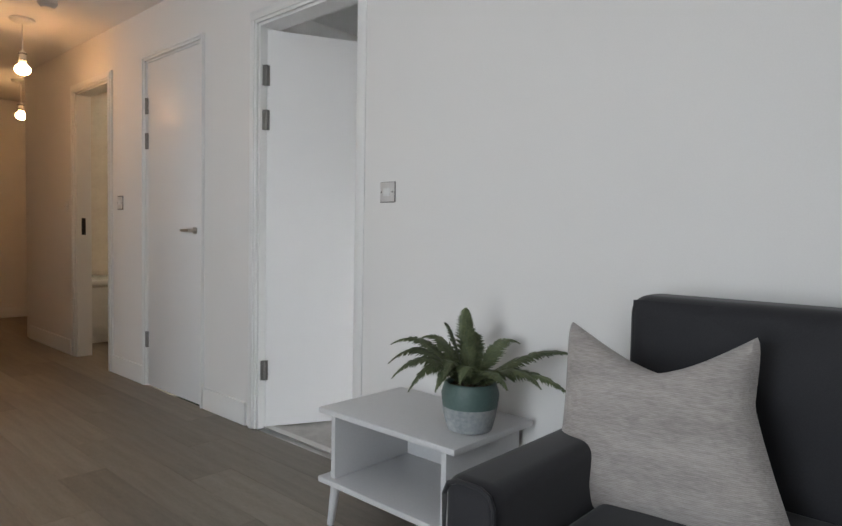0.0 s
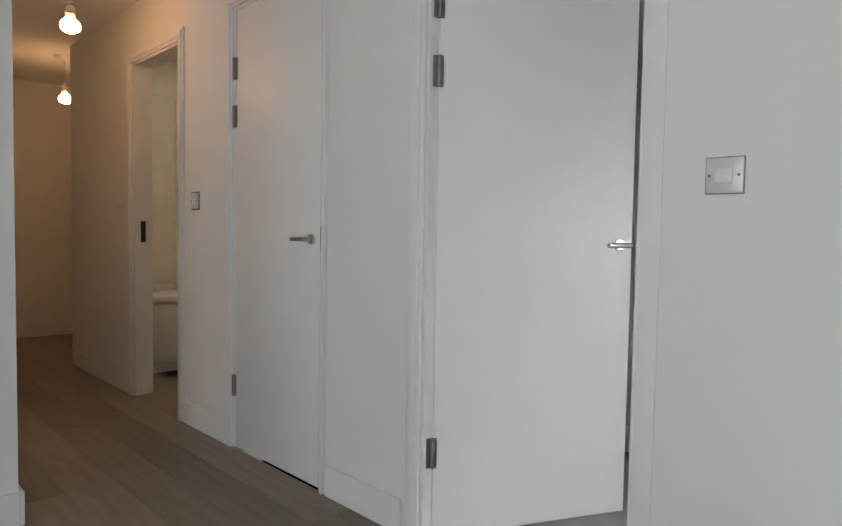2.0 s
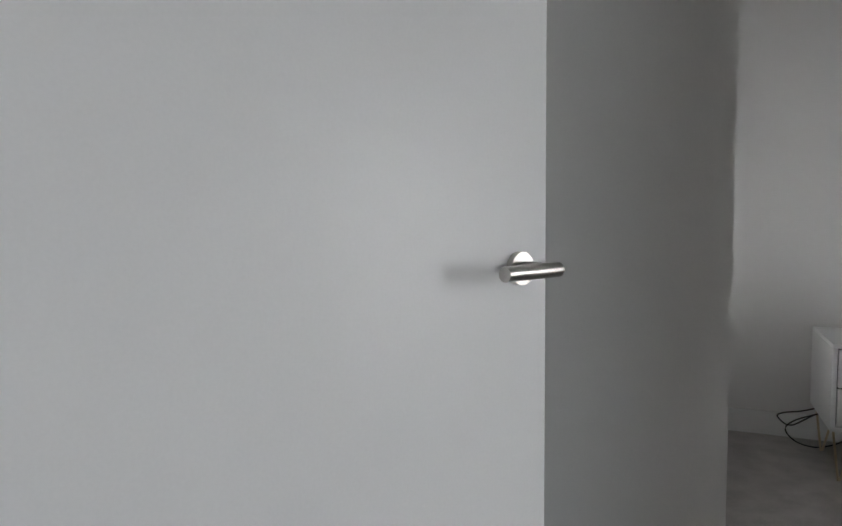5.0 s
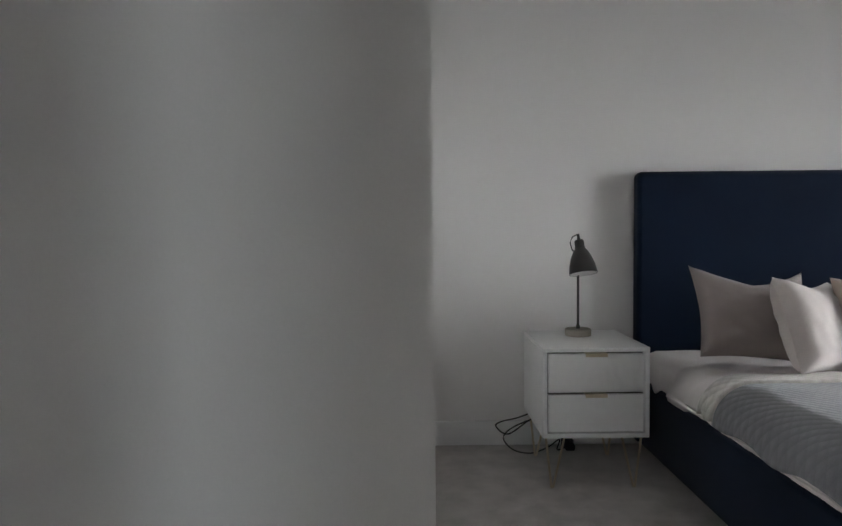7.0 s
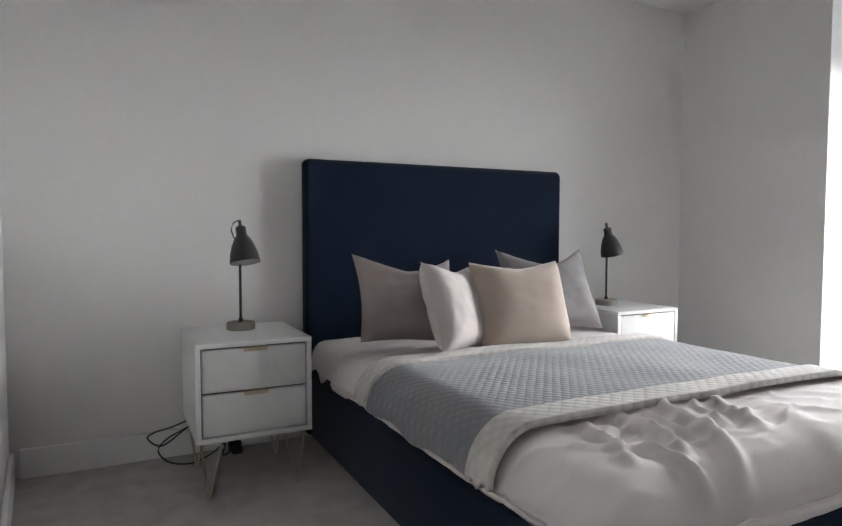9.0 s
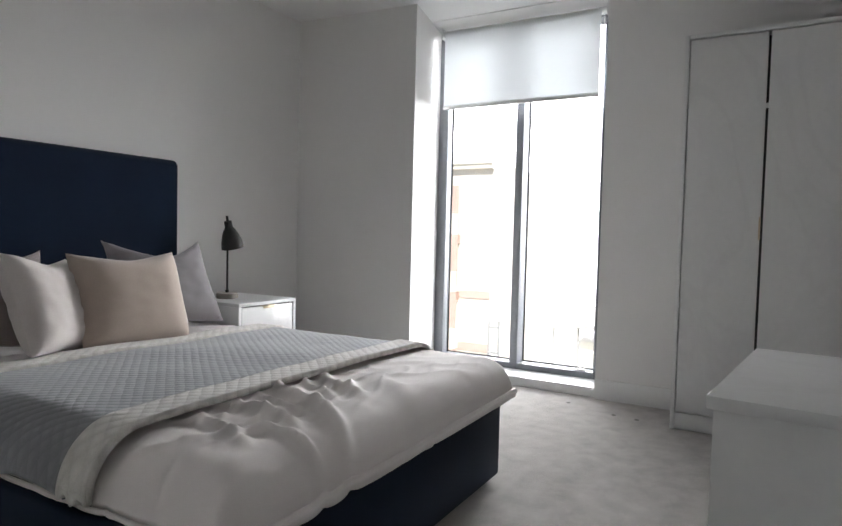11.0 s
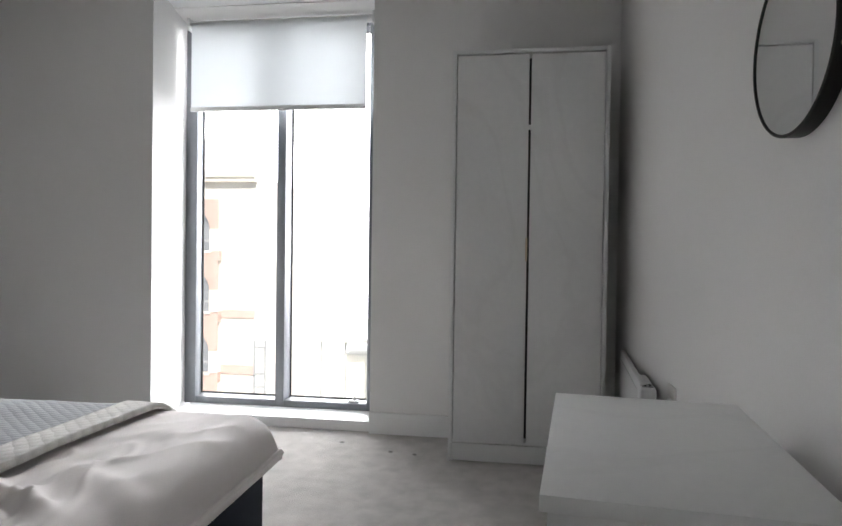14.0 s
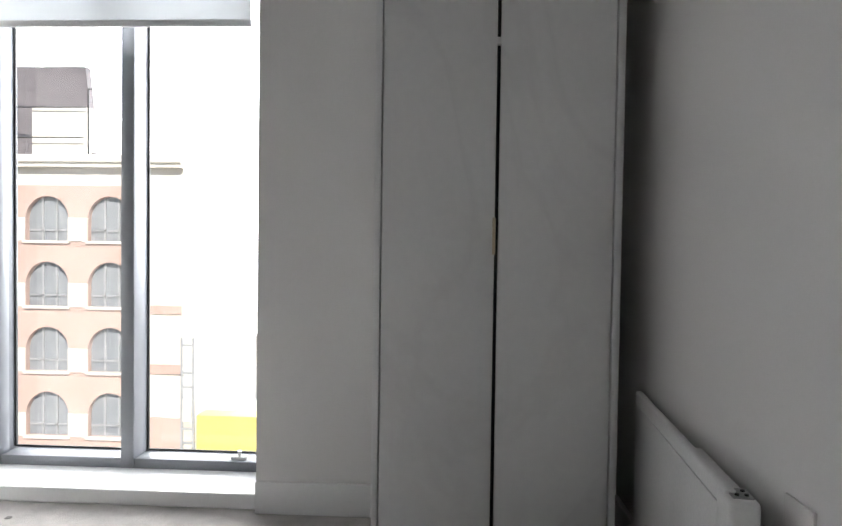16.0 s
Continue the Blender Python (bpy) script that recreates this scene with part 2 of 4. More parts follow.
SLATE = material("slate_roof", (0.22, 0.195, 0.20), (0.15, 0.135, 0.14), rough=0.8, scale=2, fine=12, bump=0.5, depth=0.02)
ASPHALT = material("pale_paving", (0.42, 0.41, 0.39), (0.36, 0.35, 0.33), rough=0.95, scale=0.5, fine=20, bump=0.3, depth=0.01)
YELLOW = material("yellow_hoarding", (0.80, 0.66, 0.16), (0.72, 0.58, 0.13), rough=0.6, scale=1, fine=10, bump=0)
BLIND = material("white_blind_fabric", (0.78, 0.79, 0.80), (0.75, 0.76, 0.77), rough=0.9, scale=5, fine=500, bump=0.15, depth=0.0006)
bp = BLIND.node_tree.nodes["Principled BSDF"]
bt = BLIND.node_tree.nodes.new("ShaderNodeBsdfTranslucent")
bt.inputs[0].default_value = (0.85, 0.87, 0.88, 1)
bmx = BLIND.node_tree.nodes.new("ShaderNodeMixShader")
bmx.inputs[0].default_value = 0.34
BLIND.node_tree.links.new(bp.outputs[0], bmx.inputs[1])
BLIND.node_tree.links.new(bt.outputs[0], bmx.inputs[2])
BLIND.node_tree.links.new(bmx.outputs[0], BLIND.node_tree.nodes["Material Output"].inputs[0])
# emission paints the overexposed distance and also lights the bedroom
BACKDROP_GLOW = glow("backdrop_glow", (0.95, 0.97, 1.0), 8.1)

# ---- building helpers ----


def box(bm, x0, x1, y0, y1, z0, z1, bevel=0.0, seg=2, m=None):
    r = bmesh.ops.create_cube(bm, size=1.0)
    vs = r["verts"]
    bmesh.ops.scale(bm, vec=(x1 - x0, y1 - y0, z1 - z0), verts=vs)
    bmesh.ops.translate(bm, vec=((x0 + x1) / 2, (y0 + y1) / 2, (z0 + z1) / 2), verts=vs)
    if bevel:
        es = list({e for v in vs for e in v.link_edges})
        r = bmesh.ops.bevel(bm, geom=es, offset=bevel, segments=seg, affect="EDGES", profile=0.5)
        vs = list({v for f in r["faces"] for v in f.verts} | {v for v in vs if v.is_valid})
    if m is not None:
        bmesh.ops.transform(bm, matrix=m, verts=vs)
    return vs


def tube(bm, pts, r, seg=10, cap=True, r1=None):
    """A round bar along a line of points, tapering from r to r1."""
    pts = [Vector(p) for p in pts]
    r1 = r if r1 is None else r1
    rings, up = [], Vector((0, 0, 1))
    for i, p in enumerate(pts):
        d = (pts[min(i + 1, len(pts) - 1)] - pts[max(i - 1, 0)]).normalized()
        a = d.cross(up)
        if a.length < 1e-3:
            a = d.cross(Vector((1, 0, 0)))
        a.normalize()
        b = d.cross(a)
        rr = r + (r1 - r) * i / max(len(pts) - 1, 1)
        rings.append([bm.verts.new(p + rr * (math.cos(2 * math.pi * k / seg) * a + math.sin(2 * math.pi * k / seg) * b)) for k in range(seg)])
    for q, w in zip(rings, rings[1:]):
        for k in range(seg):
            bm.faces.new((q[k], q[(k + 1) % seg], w[(k + 1) % seg], w[k]))
    if cap:
        bm.faces.new(rings[0][::-1])
        bm.faces.new(rings[-1])


def lathe(bm, prof, seg=32, m=None):
    """Turns a profile of (radius, height) about z."""
    rings, made = [], []
    for r, z in prof:
        ring = [bm.verts.new((r * math.cos(2 * math.pi * k / seg), r * math.sin(2 * math.pi * k / seg), z)) for k in range(seg)]
        rings.append(ring)
        made += ring
    for q, w in zip(rings, rings[1:]):
        for k in range(seg):
            bm.faces.new((q[k], q[(k + 1) % seg], w[(k + 1) % seg], w[k]))
    if prof[0][0] > 1e-4:
        bm.faces.new(rings[0][::-1])
    if prof[-1][0] > 1e-4:
        bm.faces.new(rings[-1])
    if m is not None:
        bmesh.ops.transform(bm, matrix=m, verts=made)


def mesh_object(name, bm, mat, smooth=True):
    bmesh.ops.recalc_face_normals(bm, faces=bm.faces)
    me = bpy.data.meshes.new(name)
    bm.to_mesh(me)
    bm.free()
    me.materials.append(mat)
    if smooth:
        me.shade_smooth()
        me.set_sharp_from_angle(angle=radians(35))
    return new(name, me)


def part(name, bm, mat, parent, label="", smooth=True):
    o = mesh_object(name, bm, mat, smooth)
    o.parent = parent
    return tagged(o, label) if label else o


def thing(name, label, category, m=None, group=""):
    e = new(name)
    e.empty_display_size = 0.1
    e.matrix_world = m or Matrix()
    return tagged(e, label, category, group)


def structure(name, bm, mat, label="", category="", smooth=False):
    return tagged(mesh_object(name, bm, mat, smooth), label, category, kind="structure")


def boxes(name, mat, rows, label="", category="", bevel=0.0):
    bm = bmesh.new()
    for r in rows:
        box(bm, *r, bevel=bevel)
    return structure(name, bm, mat, label, category)


def sheet(fn, nu, nv, thick=0.0):
    """A grid surface from fn(u, v), both 0 to 1; with thick it gets a back side."""
    bm = bmesh.new()
    g = [[bm.verts.new(fn(i / nu, j / nv)) for j in range(nv + 1)] for i in range(nu + 1)]
    for i in range(nu):
        for j in range(nv):
            bm.faces.new((g[i][j], g[i + 1][j], g[i + 1][j + 1], g[i][j + 1]))
    if thick:
        bmesh.ops.recalc_face_normals(bm, faces=bm.faces)
        bmesh.ops.solidify(bm, geom=bm.faces[:], thickness=thick)
    return bm


CEIL_L, CEIL_B = 2.38, 2.31
W0, W1 = 0.0, 0.11

# ---- structure: hall and living room ----
boxes("wall_hall", WALL, [(-3.63, -2.52, W0, W1, 0, CEIL_L + 0.1), (-2.52, -1.86, W0, W1, 2.03, CEIL_L + 0.1), (-1.86, -1.27, W0, W1, 0, CEIL_L + 0.1),
      (-1.27, -0.56, W0, W1, 2.06, CEIL_L + 0.1), (-0.56, -0.03, W0, W1, 0, CEIL_L + 0.1), (-0.03, 0.735, W0, W1, 2.045, CEIL_L + 0.1), (0.735, 4.42, W0, W1, 0, CEIL_L + 0.1)],
      "white painted wall with three door openings", "wall")
boxes("wall_hall_end", WALL, [(-5.37, -5.25, -1.05, 1.6, 0, CEIL_L + 0.1), (-3.75, -3.63, 0, 2.0, 0, CEIL_L + 0.1), (-5.25, -3.63, 1.5, 1.6, 0, CEIL_L + 0.1)], "white wall at the end of the hall", "wall")
boxes("wall_hall_south", WALL, [(-5.25, -1.04, -1.05, -0.93, 0, CEIL_L + 0.1), (-1.16, -1.04, -4.6, -1.05, 0, CEIL_L + 0.1)], "white wall on the other side of the hall", "wall")
boxes("wall_living_south", WALL, [(-1.16, 1.4, -4.72, -4.6, 0, CEIL_L + 0.1), (3.0, 4.54, -4.72, -4.6, 0, CEIL_L + 0.1), (1.4, 3.0, -4.72, -4.6, 2.25, CEIL_L + 0.1),
      (1.4, 3.0, -4.72, -4.6, 0, 0.1)], "white living room wall with a wide window", "wall")
boxes("wall_living_east", WALL, [(4.42, 4.54, -4.6, 0.0, 0, CEIL_L + 0.1)], "white living room wall", "wall")
boxes("ceiling_living", CEILING, [(-5.4, 4.54, -4.72, 0.0, CEIL_L, CEIL_L + 0.1), (-5.4, -3.63, 0.0, 1.6, CEIL_L, CEIL_L + 0.1)], "white plaster ceiling", "ceiling")
boxes("floor", material("screed", (0.12, 0.10, 0.09), rough=0.9, bump=0), [(-5.4, 4.6, -4.72, 0.0, -0.12, -0.012), (-5.4, -3.63, 0.0, 1.6, -0.12, -0.012)], "dark floor base beneath the planks", "floor")

# ---- structure: bathroom and cupboard behind the hall ----
boxes("wall_bathroom", TILE, [(-3.63, -3.61, W1, 2.0, 0, CEIL_L), (-3.61, -1.30, 1.98, 2.0, 0, CEIL_L), (-1.36, -1.30, W1, 1.98, 0, CEIL_L)], "beige marble tiled bathroom walls", "wall")
boxes("ceiling_bathroom", CEILING, [(-3.63, -1.3, W1, 2.0, CEIL_L, CEIL_L + 0.1)], "white bathroom ceiling", "ceiling")
boxes("floor_bathroom", PLANK, [(-3.63, -1.3, 0.0, 2.0, -0.12, 0.0)], "grey bathroom floor", "floor")

# ---- structure: bedroom ----
YB = 3.30
bm = bmesh.new()
plan = [(-0.9, 1.365), (0.612, 1.365), (0.4446, 3.318), (0.33, 3.318), (0.49, 1.48), (-0.9, 1.48)]
low, high = [[bm.verts.new((x, y, z)) for x, y in plan] for z in (0, CEIL_B + 0.1)]
bm.faces.new(low)
bm.faces.new(high)
for k in range(6):
    bm.faces.new((low[k], low[(k + 1) % 6], high[(k + 1) % 6], high[k]))
structure("wall_closet", bm, WALL, "white boxed-in closet wall beside the bedroom door", "wall")
boxes("wall_bed", WALL, [(0.2, 4.2, YB, YB + 0.12, 0, CEIL_B + 0.1)], "white wall behind the bed", "wall")
boxes("wall_lobby", WALL, [(-0.55, -0.45, W1, 1.367, 0, CEIL_B + 0.1)], "white wall of the entrance lobby", "wall")
bm = bmesh.new()
box(bm, 0, 0.62, 0, 0.86, 0, CEIL_B + 0.1)
for v in bm.verts:
    x, y = v.co.x, v.co.y
    v.co.x = (4.10 if y < 0.4 else 4.04) if x < 0.3 else 4.80
    v.co.y = YB if y > 0.4 else (2.44 if x < 0.3 else 2.60)
structure("wall_window_pier", bm, WALL, "deep white pier beside the window", "wall")
boxes("wall_window", WALL, [(4.42, 4.80, -0.02, 1.375, 0, CEIL_B + 0.1), (4.42, 4.80, 1.375, 2.6, CEIL_B - 0.005, CEIL_B + 0.1)], "white wall beside the tall window", "wall")
boxes("ceiling_bedroom", CEILING, [(-0.55, 4.42, W1, YB, CEIL_B, CEIL_B + 0.1)], "white bedroom ceiling", "ceiling")
bm = sheet(lambda u, v: (-0.56 + 5.0 * u, 0.055 + (YB - 0.055) * v, 0.004 * noise.noise((u * 30, v * 25, 1))), 160, 110)
structure("floor_bedroom", bm, CARPET, "pale beige cut-pile bedroom carpet", "carpet", True)
boxes("floor_slab", CEILING, [(-0.56, 4.9, 0.0, YB, -0.12, -0.012)], "floor slab below the carpet", "floor")

# window board, skirting, door frames
boxes("window_board", GLOSS, [(4.44, 4.66, 1.378, 2.52, 0.0, 0.055)], "white painted window board just above the carpet", "window board", 0.004)
SK = 0.016
boxes("baseboard_hall", GLOSS, [(-3.63, -2.60, -SK, 0, 0, 0.12), (-1.80, -1.315, -SK, 0, 0, 0.12), (-0.525, -0.095, -SK, 0, 0, 0.12), (0.80, 4.42, -SK, 0, 0, 0.12),
      (-5.25, -5.25 + SK, -0.93, 1.5, 0, 0.12), (-1.04, -1.04 + SK, -4.6, -0.93, 0, 0.12), (-5.23, -1.04 + SK, -0.93, -0.93 + SK, 0, 0.12)], "white painted skirting board", "skirting", 0.003)
boxes("baseboard_bedroom", GLOSS, [(0.48, 4.02, YB - SK, YB, 0.0, 0.115), (4.42 - SK, 4.42, 0.13, 1.375, 0, 0.115), (0.80, 4.40, W1, W1 + SK, 0, 0.115), (-0.45, 0.612, 1.365 - SK, 1.365, 0, 0.115)], "white painted skirting board", "skirting", 0.003)
bm = bmesh.new()
vs = box(bm, 0.0, SK, 0.02, 1.9, 0, 0.115, 0.003)
bmesh.ops.transform(bm, matrix=pose(0.614, 1.365, 0, 0, 0, 4.9), verts=[v for v in bm.verts])
n0 = len(bm.verts)
vs = box(bm, -SK, 0.0, 0.0, 0.84, 0, 0.115, 0.003)
bmesh.ops.transform(bm, matrix=pose(4.098, 2.44, 0, 0, 0, 4.0), verts=bm.verts[n0:])
bm.verts.ensure_lookup_table()
n1 = len(bm.verts)
box(bm, 0.0, 0.33, -SK, 0.0, 0, 0.115, 0.003)
bm.verts.ensure_lookup_table()
bmesh.ops.transform(bm, matrix=pose(4.085, 2.438, 0, 0, 0, 13.0), verts=bm.verts[n1:])
structure("baseboard_pier", bm, GLOSS, "white painted skirting board", "skirting")


def door_frame(name, x0, x1, top, arch, back=True, flat=False):
    bm = bmesh.new()
    box(bm, x0 - 0.03, x0, 0.002, W1 - 0.002, 0, top)
    box(bm, x1, x1 + 0.03, 0.002, W1 - 0.002, 0, top)
    box(bm, x0 - 0.03, x1 + 0.03, 0.002, W1 - 0.002, top, top + 0.027)
    for s, y0, y1 in ((1, -0.013, 0.0), (2, -0.021, -0.013)):
        a = arch if s == 1 else arch * 0.55
        o = 0.012 if s == 1 else 0.026
        box(bm, x0 - o - a, x0 - o, y0, y1, 0, top + o, 0.003)
        if flat and s == 1:
            box(bm, x1 + o, x1 + o + a * 0.8, -0.006, 0.0, 0, top + o, 0.002)
        elif not flat:
            box(bm, x1 + o, x1 + o + a, y0, y1, 0, top + o, 0.003)
        box(bm, x0 - o - a, x1 + o + a, y0, y1, top + o, top + o + a, 0.003)
    if back:
        box(bm, x0 - 0.075, x0 - 0.012, W1, W1 + 0.014, 0, top + 0.012, 0.003)
        box(bm, x1 + 0.012, x1 + 0.05, W1, W1 + 0.014, 0, top + 0.012, 0.003)
        box(bm, x0 - 0.075, x1 + 0.05, W1, W1 + 0.014, top + 0.012, top + 0.075, 0.003)
    return structure(name, bm, GLOSS, "white gloss door frame with moulded architrave", "door frame", True)


door_frame("door_frame_bedroom", 0.0, 0.716, 2.018, 0.062, flat=True)
door_frame("door_frame_cupboard", -1.262, -0.578, 2.05, 0.028, False)
door_frame("door_frame_bathroom", -2.50, -1.87, 2.02, 0.06, False)
boxes("threshold_strip", STEEL, [(0.0, 0.714, 0.035, 0.075, 0.0, 0.008)], "brushed metal threshold strip between planks and carpet", "threshold", 0.002)


def add_lever(parent, x, y, z, side, out):
    """A lever handle on a round rose; side: the way that the lever points along x, out: the way that it stands off in y."""
    bm = bmesh.new()
    tube(bm, [(x, y, z), (x, y + out * 0.009, z)], 0.0208, 28)
    rose = part("rose", bm, STEEL, parent, "brushed steel round rose")
    bm = bmesh.new()
    tube(bm, [(x, y + out * 0.009, z), (x, y + out * 0.048, z)], 0.009, 18)
    tube(bm, [(x - side * 0.019, y + out * 0.048, z), (x + side * 0.076, y + out * 0.048, z)], 0.0090, 18)
    part("lever", bm, STEEL, rose)


def add_hinge(parent, x, y, z, name="hinge"):
    bm = bmesh.new()
    tube(bm, [(x, y - 0.008, z - 0.05), (x, y - 0.008, z + 0.05)], 0.0075, 12)
    box(bm, x, x + 0.016, y - 0.006, y + 0.001, z - 0.05, z + 0.05)
    box(bm, x - 0.020, x, y - 0.004, y + 0.002, z - 0.05, z + 0.05)
    part(name, bm, HINGE, parent, "dull steel butt hinge")


def door_leaf(name, width, height, label, m, face, levers):
    d = tagged(thing(name, label, "door", m), kind="structure")
    bm = bmesh.new()
    box(bm, 0.004, width, 0.0, 0.04, 0.008, height, 0.0015)
    part("leaf", bm, DOOR, d)
    for z in (0.30, 1.56, 1.78):
        add_hinge(d, -0.002, 0.0 if face < 0 else 0.0, z)
    for out in levers:
        add_lever(d, width - 0.055, 0.0 if out < 0 else 0.04, 1.002, -1, out)
    return d


door_leaf("door_1", 0.762, 2.005, "white flush bedroom door standing half open with steel lever", pose(0.008, 0.035, 0, 0, 0, 63), -1, (-1, 1))
cup = door_leaf("door_2", 0.672, 2.045, "white flush cupboard door closed with steel lever handle", pose(-1.258, 0.0, 0, 0, 0, 0), -1, (-1,))
bm = bmesh.new()
box(bm, 0.676, 0.692, -0.004, -0.001, 0.965, 1.055, 0.001)
part("keep_plate", bm, HINGE, cup, "dull steel keep plate")
bm = bmesh.new()
box(bm, -2.4985, -2.496, 0.035, 0.065, 0.95, 1.08, 0.001)
tagged(mesh_object("strike_plate", bm, GUN), "dark steel strike plate let into the door jamb", "strike plate")


def wall_plate(name, label, m, w=0.086, h=0.086, metal=True, rocker=True):
    """A plate on a wall that faces -y, with its rocker and screws."""
    d = thing(name, label, "wall plate", m)
    bm = bmesh.new()
    box(bm, -w / 2, w / 2, -0.007, 0.0, -h / 2, h / 2, 0.002)
    part("plate", bm, PLATE if metal else PLASTIC, d)
    if rocker:
        bm = bmesh.new()
        box(bm, -0.018, 0.018, -0.011, -0.006, -0.015, 0.015, 0.0015)
        part("rocker", bm, PLASTIC, d, "white plastic rocker")
        for sx in (-0.031, 0.031):
            bm = bmesh.new()
            tube(bm, [(sx, -0.007, 0), (sx, -0.0085, 0)], 0.0035, 10)
            part("screw", bm, HINGE, d)
    return d


sw = wall_plate("light_switch", "square satin grey light switch with a dark edge", pose(0.917, -0.002, 1.171), 0.078, 0.078, True)
sw2 = wall_plate("light_switch", "square steel light switch beside the cupboard door", pose(-1.67, -0.002, 1.18), 0.074, 0.08)
for plate, w, h in ((sw, 0.041, 0.041), (sw2, 0.043, 0.047)):
    bm = bmesh.new()
    box(bm, -w, w, -0.003, 0.002, -h, h, 0.0008)
    part("back_edge", bm, HINGE, plate, "dark steel edge")
wall_plate("thermostat", "small white wall plate beside the bathroom door", pose(-2.705, 0.0, 1.17), 0.07, 0.086, False)
for sy in (0.37, 1.05):
    wall_plate("wall_socket", "slim steel plate on the closet side wall", pose(0.612, 1.365, 1.15, 0, 0, 4.9) @ pose(0.0, sy, 0, 0, 0, 90), 0.086, 0.09, True, False)


def pendant(x, y, zb, ceil):
    d = thing("pendant_light", "bare warm glowing bulb on a short ceiling pendant", "ceiling light", pose(x, y, 0), "hall pendants")
    bm = bmesh.new()
    lathe(bm, [(0.0, ceil), (0.075, ceil), (0.075, ceil - 0.012), (0.06, ceil - 0.022), (0.012, ceil - 0.03), (0.0, ceil - 0.03)], 24)
    part("ceiling_rose", bm, PLASTIC, d)
    bm = bmesh.new()
    tube(bm, [(0, 0, zb + 0.12), (0, 0, ceil - 0.03)], 0.004, 8)
    part("cord", bm, PLASTIC, d)
    bm = bmesh.new()
    lathe(bm, [(0.0, zb + 0.04), (0.02, zb + 0.04), (0.024, zb + 0.055), (0.02, zb + 0.07), (0.02, zb + 0.10), (0.012, zb + 0.12), (0.0, zb + 0.12)], 20)
    holder = part("lamp_holder", bm, PLASTIC, d)
    for z in (zb + 0.058, zb + 0.098):
        bm = bmesh.new()
        lathe(bm, [(0.0215, z), (0.0265, z + 0.002), (0.0265, z + 0.008), (0.0215, z + 0.01)], 20)
        part("ring", bm, HINGE, holder, "dark metal ring")
    bm = bmesh.new()
    lathe(bm, [(0.0, zb - 0.036), (0.02, zb - 0.034), (0.040, zb - 0.022), (0.048, zb - 0.004), (0.044, zb + 0.014), (0.030, zb + 0.030), (0.018, zb + 0.041)], 20)
    part("bulb", bm, BULB, d, "warm glowing bulb")


pendant(-2.10, -0.458, 2.05, CEIL_L)
pendant(-4.10, 0.06, 2.05, CEIL_L)
bm = bmesh.new()
lathe(bm, [(0, CEIL_L), (0.055, CEIL_L), (0.055, CEIL_L - 0.02), (0.035, CEIL_L - 0.045), (0, CEIL_L - 0.045)], 24, pose(-1.59, -0.46, 0))
tagged(mesh_object("smoke_detector", bm, PLASTIC), "round white smoke detector on the hall ceiling", "smoke detector")

bm = bmesh.new()
lathe(bm, [(0.0, CEIL_L - 0.03), (0.11, CEIL_L - 0.03), (0.12, CEIL_L - 0.02), (0.12, CEIL_L)], 30, pose(-2.5, 1.1, 0))
tagged(mesh_object("bathroom_light", bm, glow("bathroom_glow", (1.0, 0.80, 0.55), 19.0)), "round glowing ceiling light in the bathroom", "ceiling light")

# bathtub
d = thing("bathtub", "white acrylic bathtub with chrome trimmed panel", "bathtub", pose(-3.3, 1.05, 0))
bm = bmesh.new()
box(bm, -0.30, 0.29, -0.92, 0.92, 0.50, 0.555, 0.02, 3)
part("rim", bm, ACRYLIC, d)
bm = bmesh.new()
box(bm, 0.262, 0.28, -0.91, 0.91, 0.07, 0.485, 0.004)
box(bm, 0.25, 0.268, -0.90, 0.90, 0.0, 0.07)
part("bath_panel", bm, ACRYLIC, d)
bm = bmesh.new()
box(bm, 0.27, 0.284, -0.91, 0.91, 0.486, 0.499)
part("chrome_trim", bm, STEEL, d, "polished chrome strip")

# ---- living room things ----
d = thing("side_table", "pale grey side table with an open shelf below", "table", pose(1.325, -0.215, 0))
bm = bmesh.new()
box(bm, -0.30, 0.30, -0.21, 0.195, 0.39, 0.41, 0.004)
part("tabletop", bm, TABLE, d)
for sx in (-0.255, 0.235):
    bm = bmesh.new()
    box(bm, sx, sx + 0.02, -0.19, 0.185, 0.17, 0.39, 0.002)
    part("side_panel", bm, TABLE, d)
bm = bmesh.new()
box(bm, -0.30, 0.30, -0.21, 0.195, 0.15, 0.17, 0.004)
part("shelf", bm, TABLE, d)
bm = bmesh.new()
box(bm, -0.235, 0.235, 0.17, 0.185, 0.17, 0.39)
part("back_panel", bm, TABLE, d)
for sx in (-0.25, 0.25):
    for sy in (-0.17, 0.16):
        bm = bmesh.new()
        tube(bm, [(sx * 1.06, sy * 1.06, 0), (sx, sy, 0.15)], 0.012, 12, r1=0.018)
        part("leg", bm, TABLE, d)

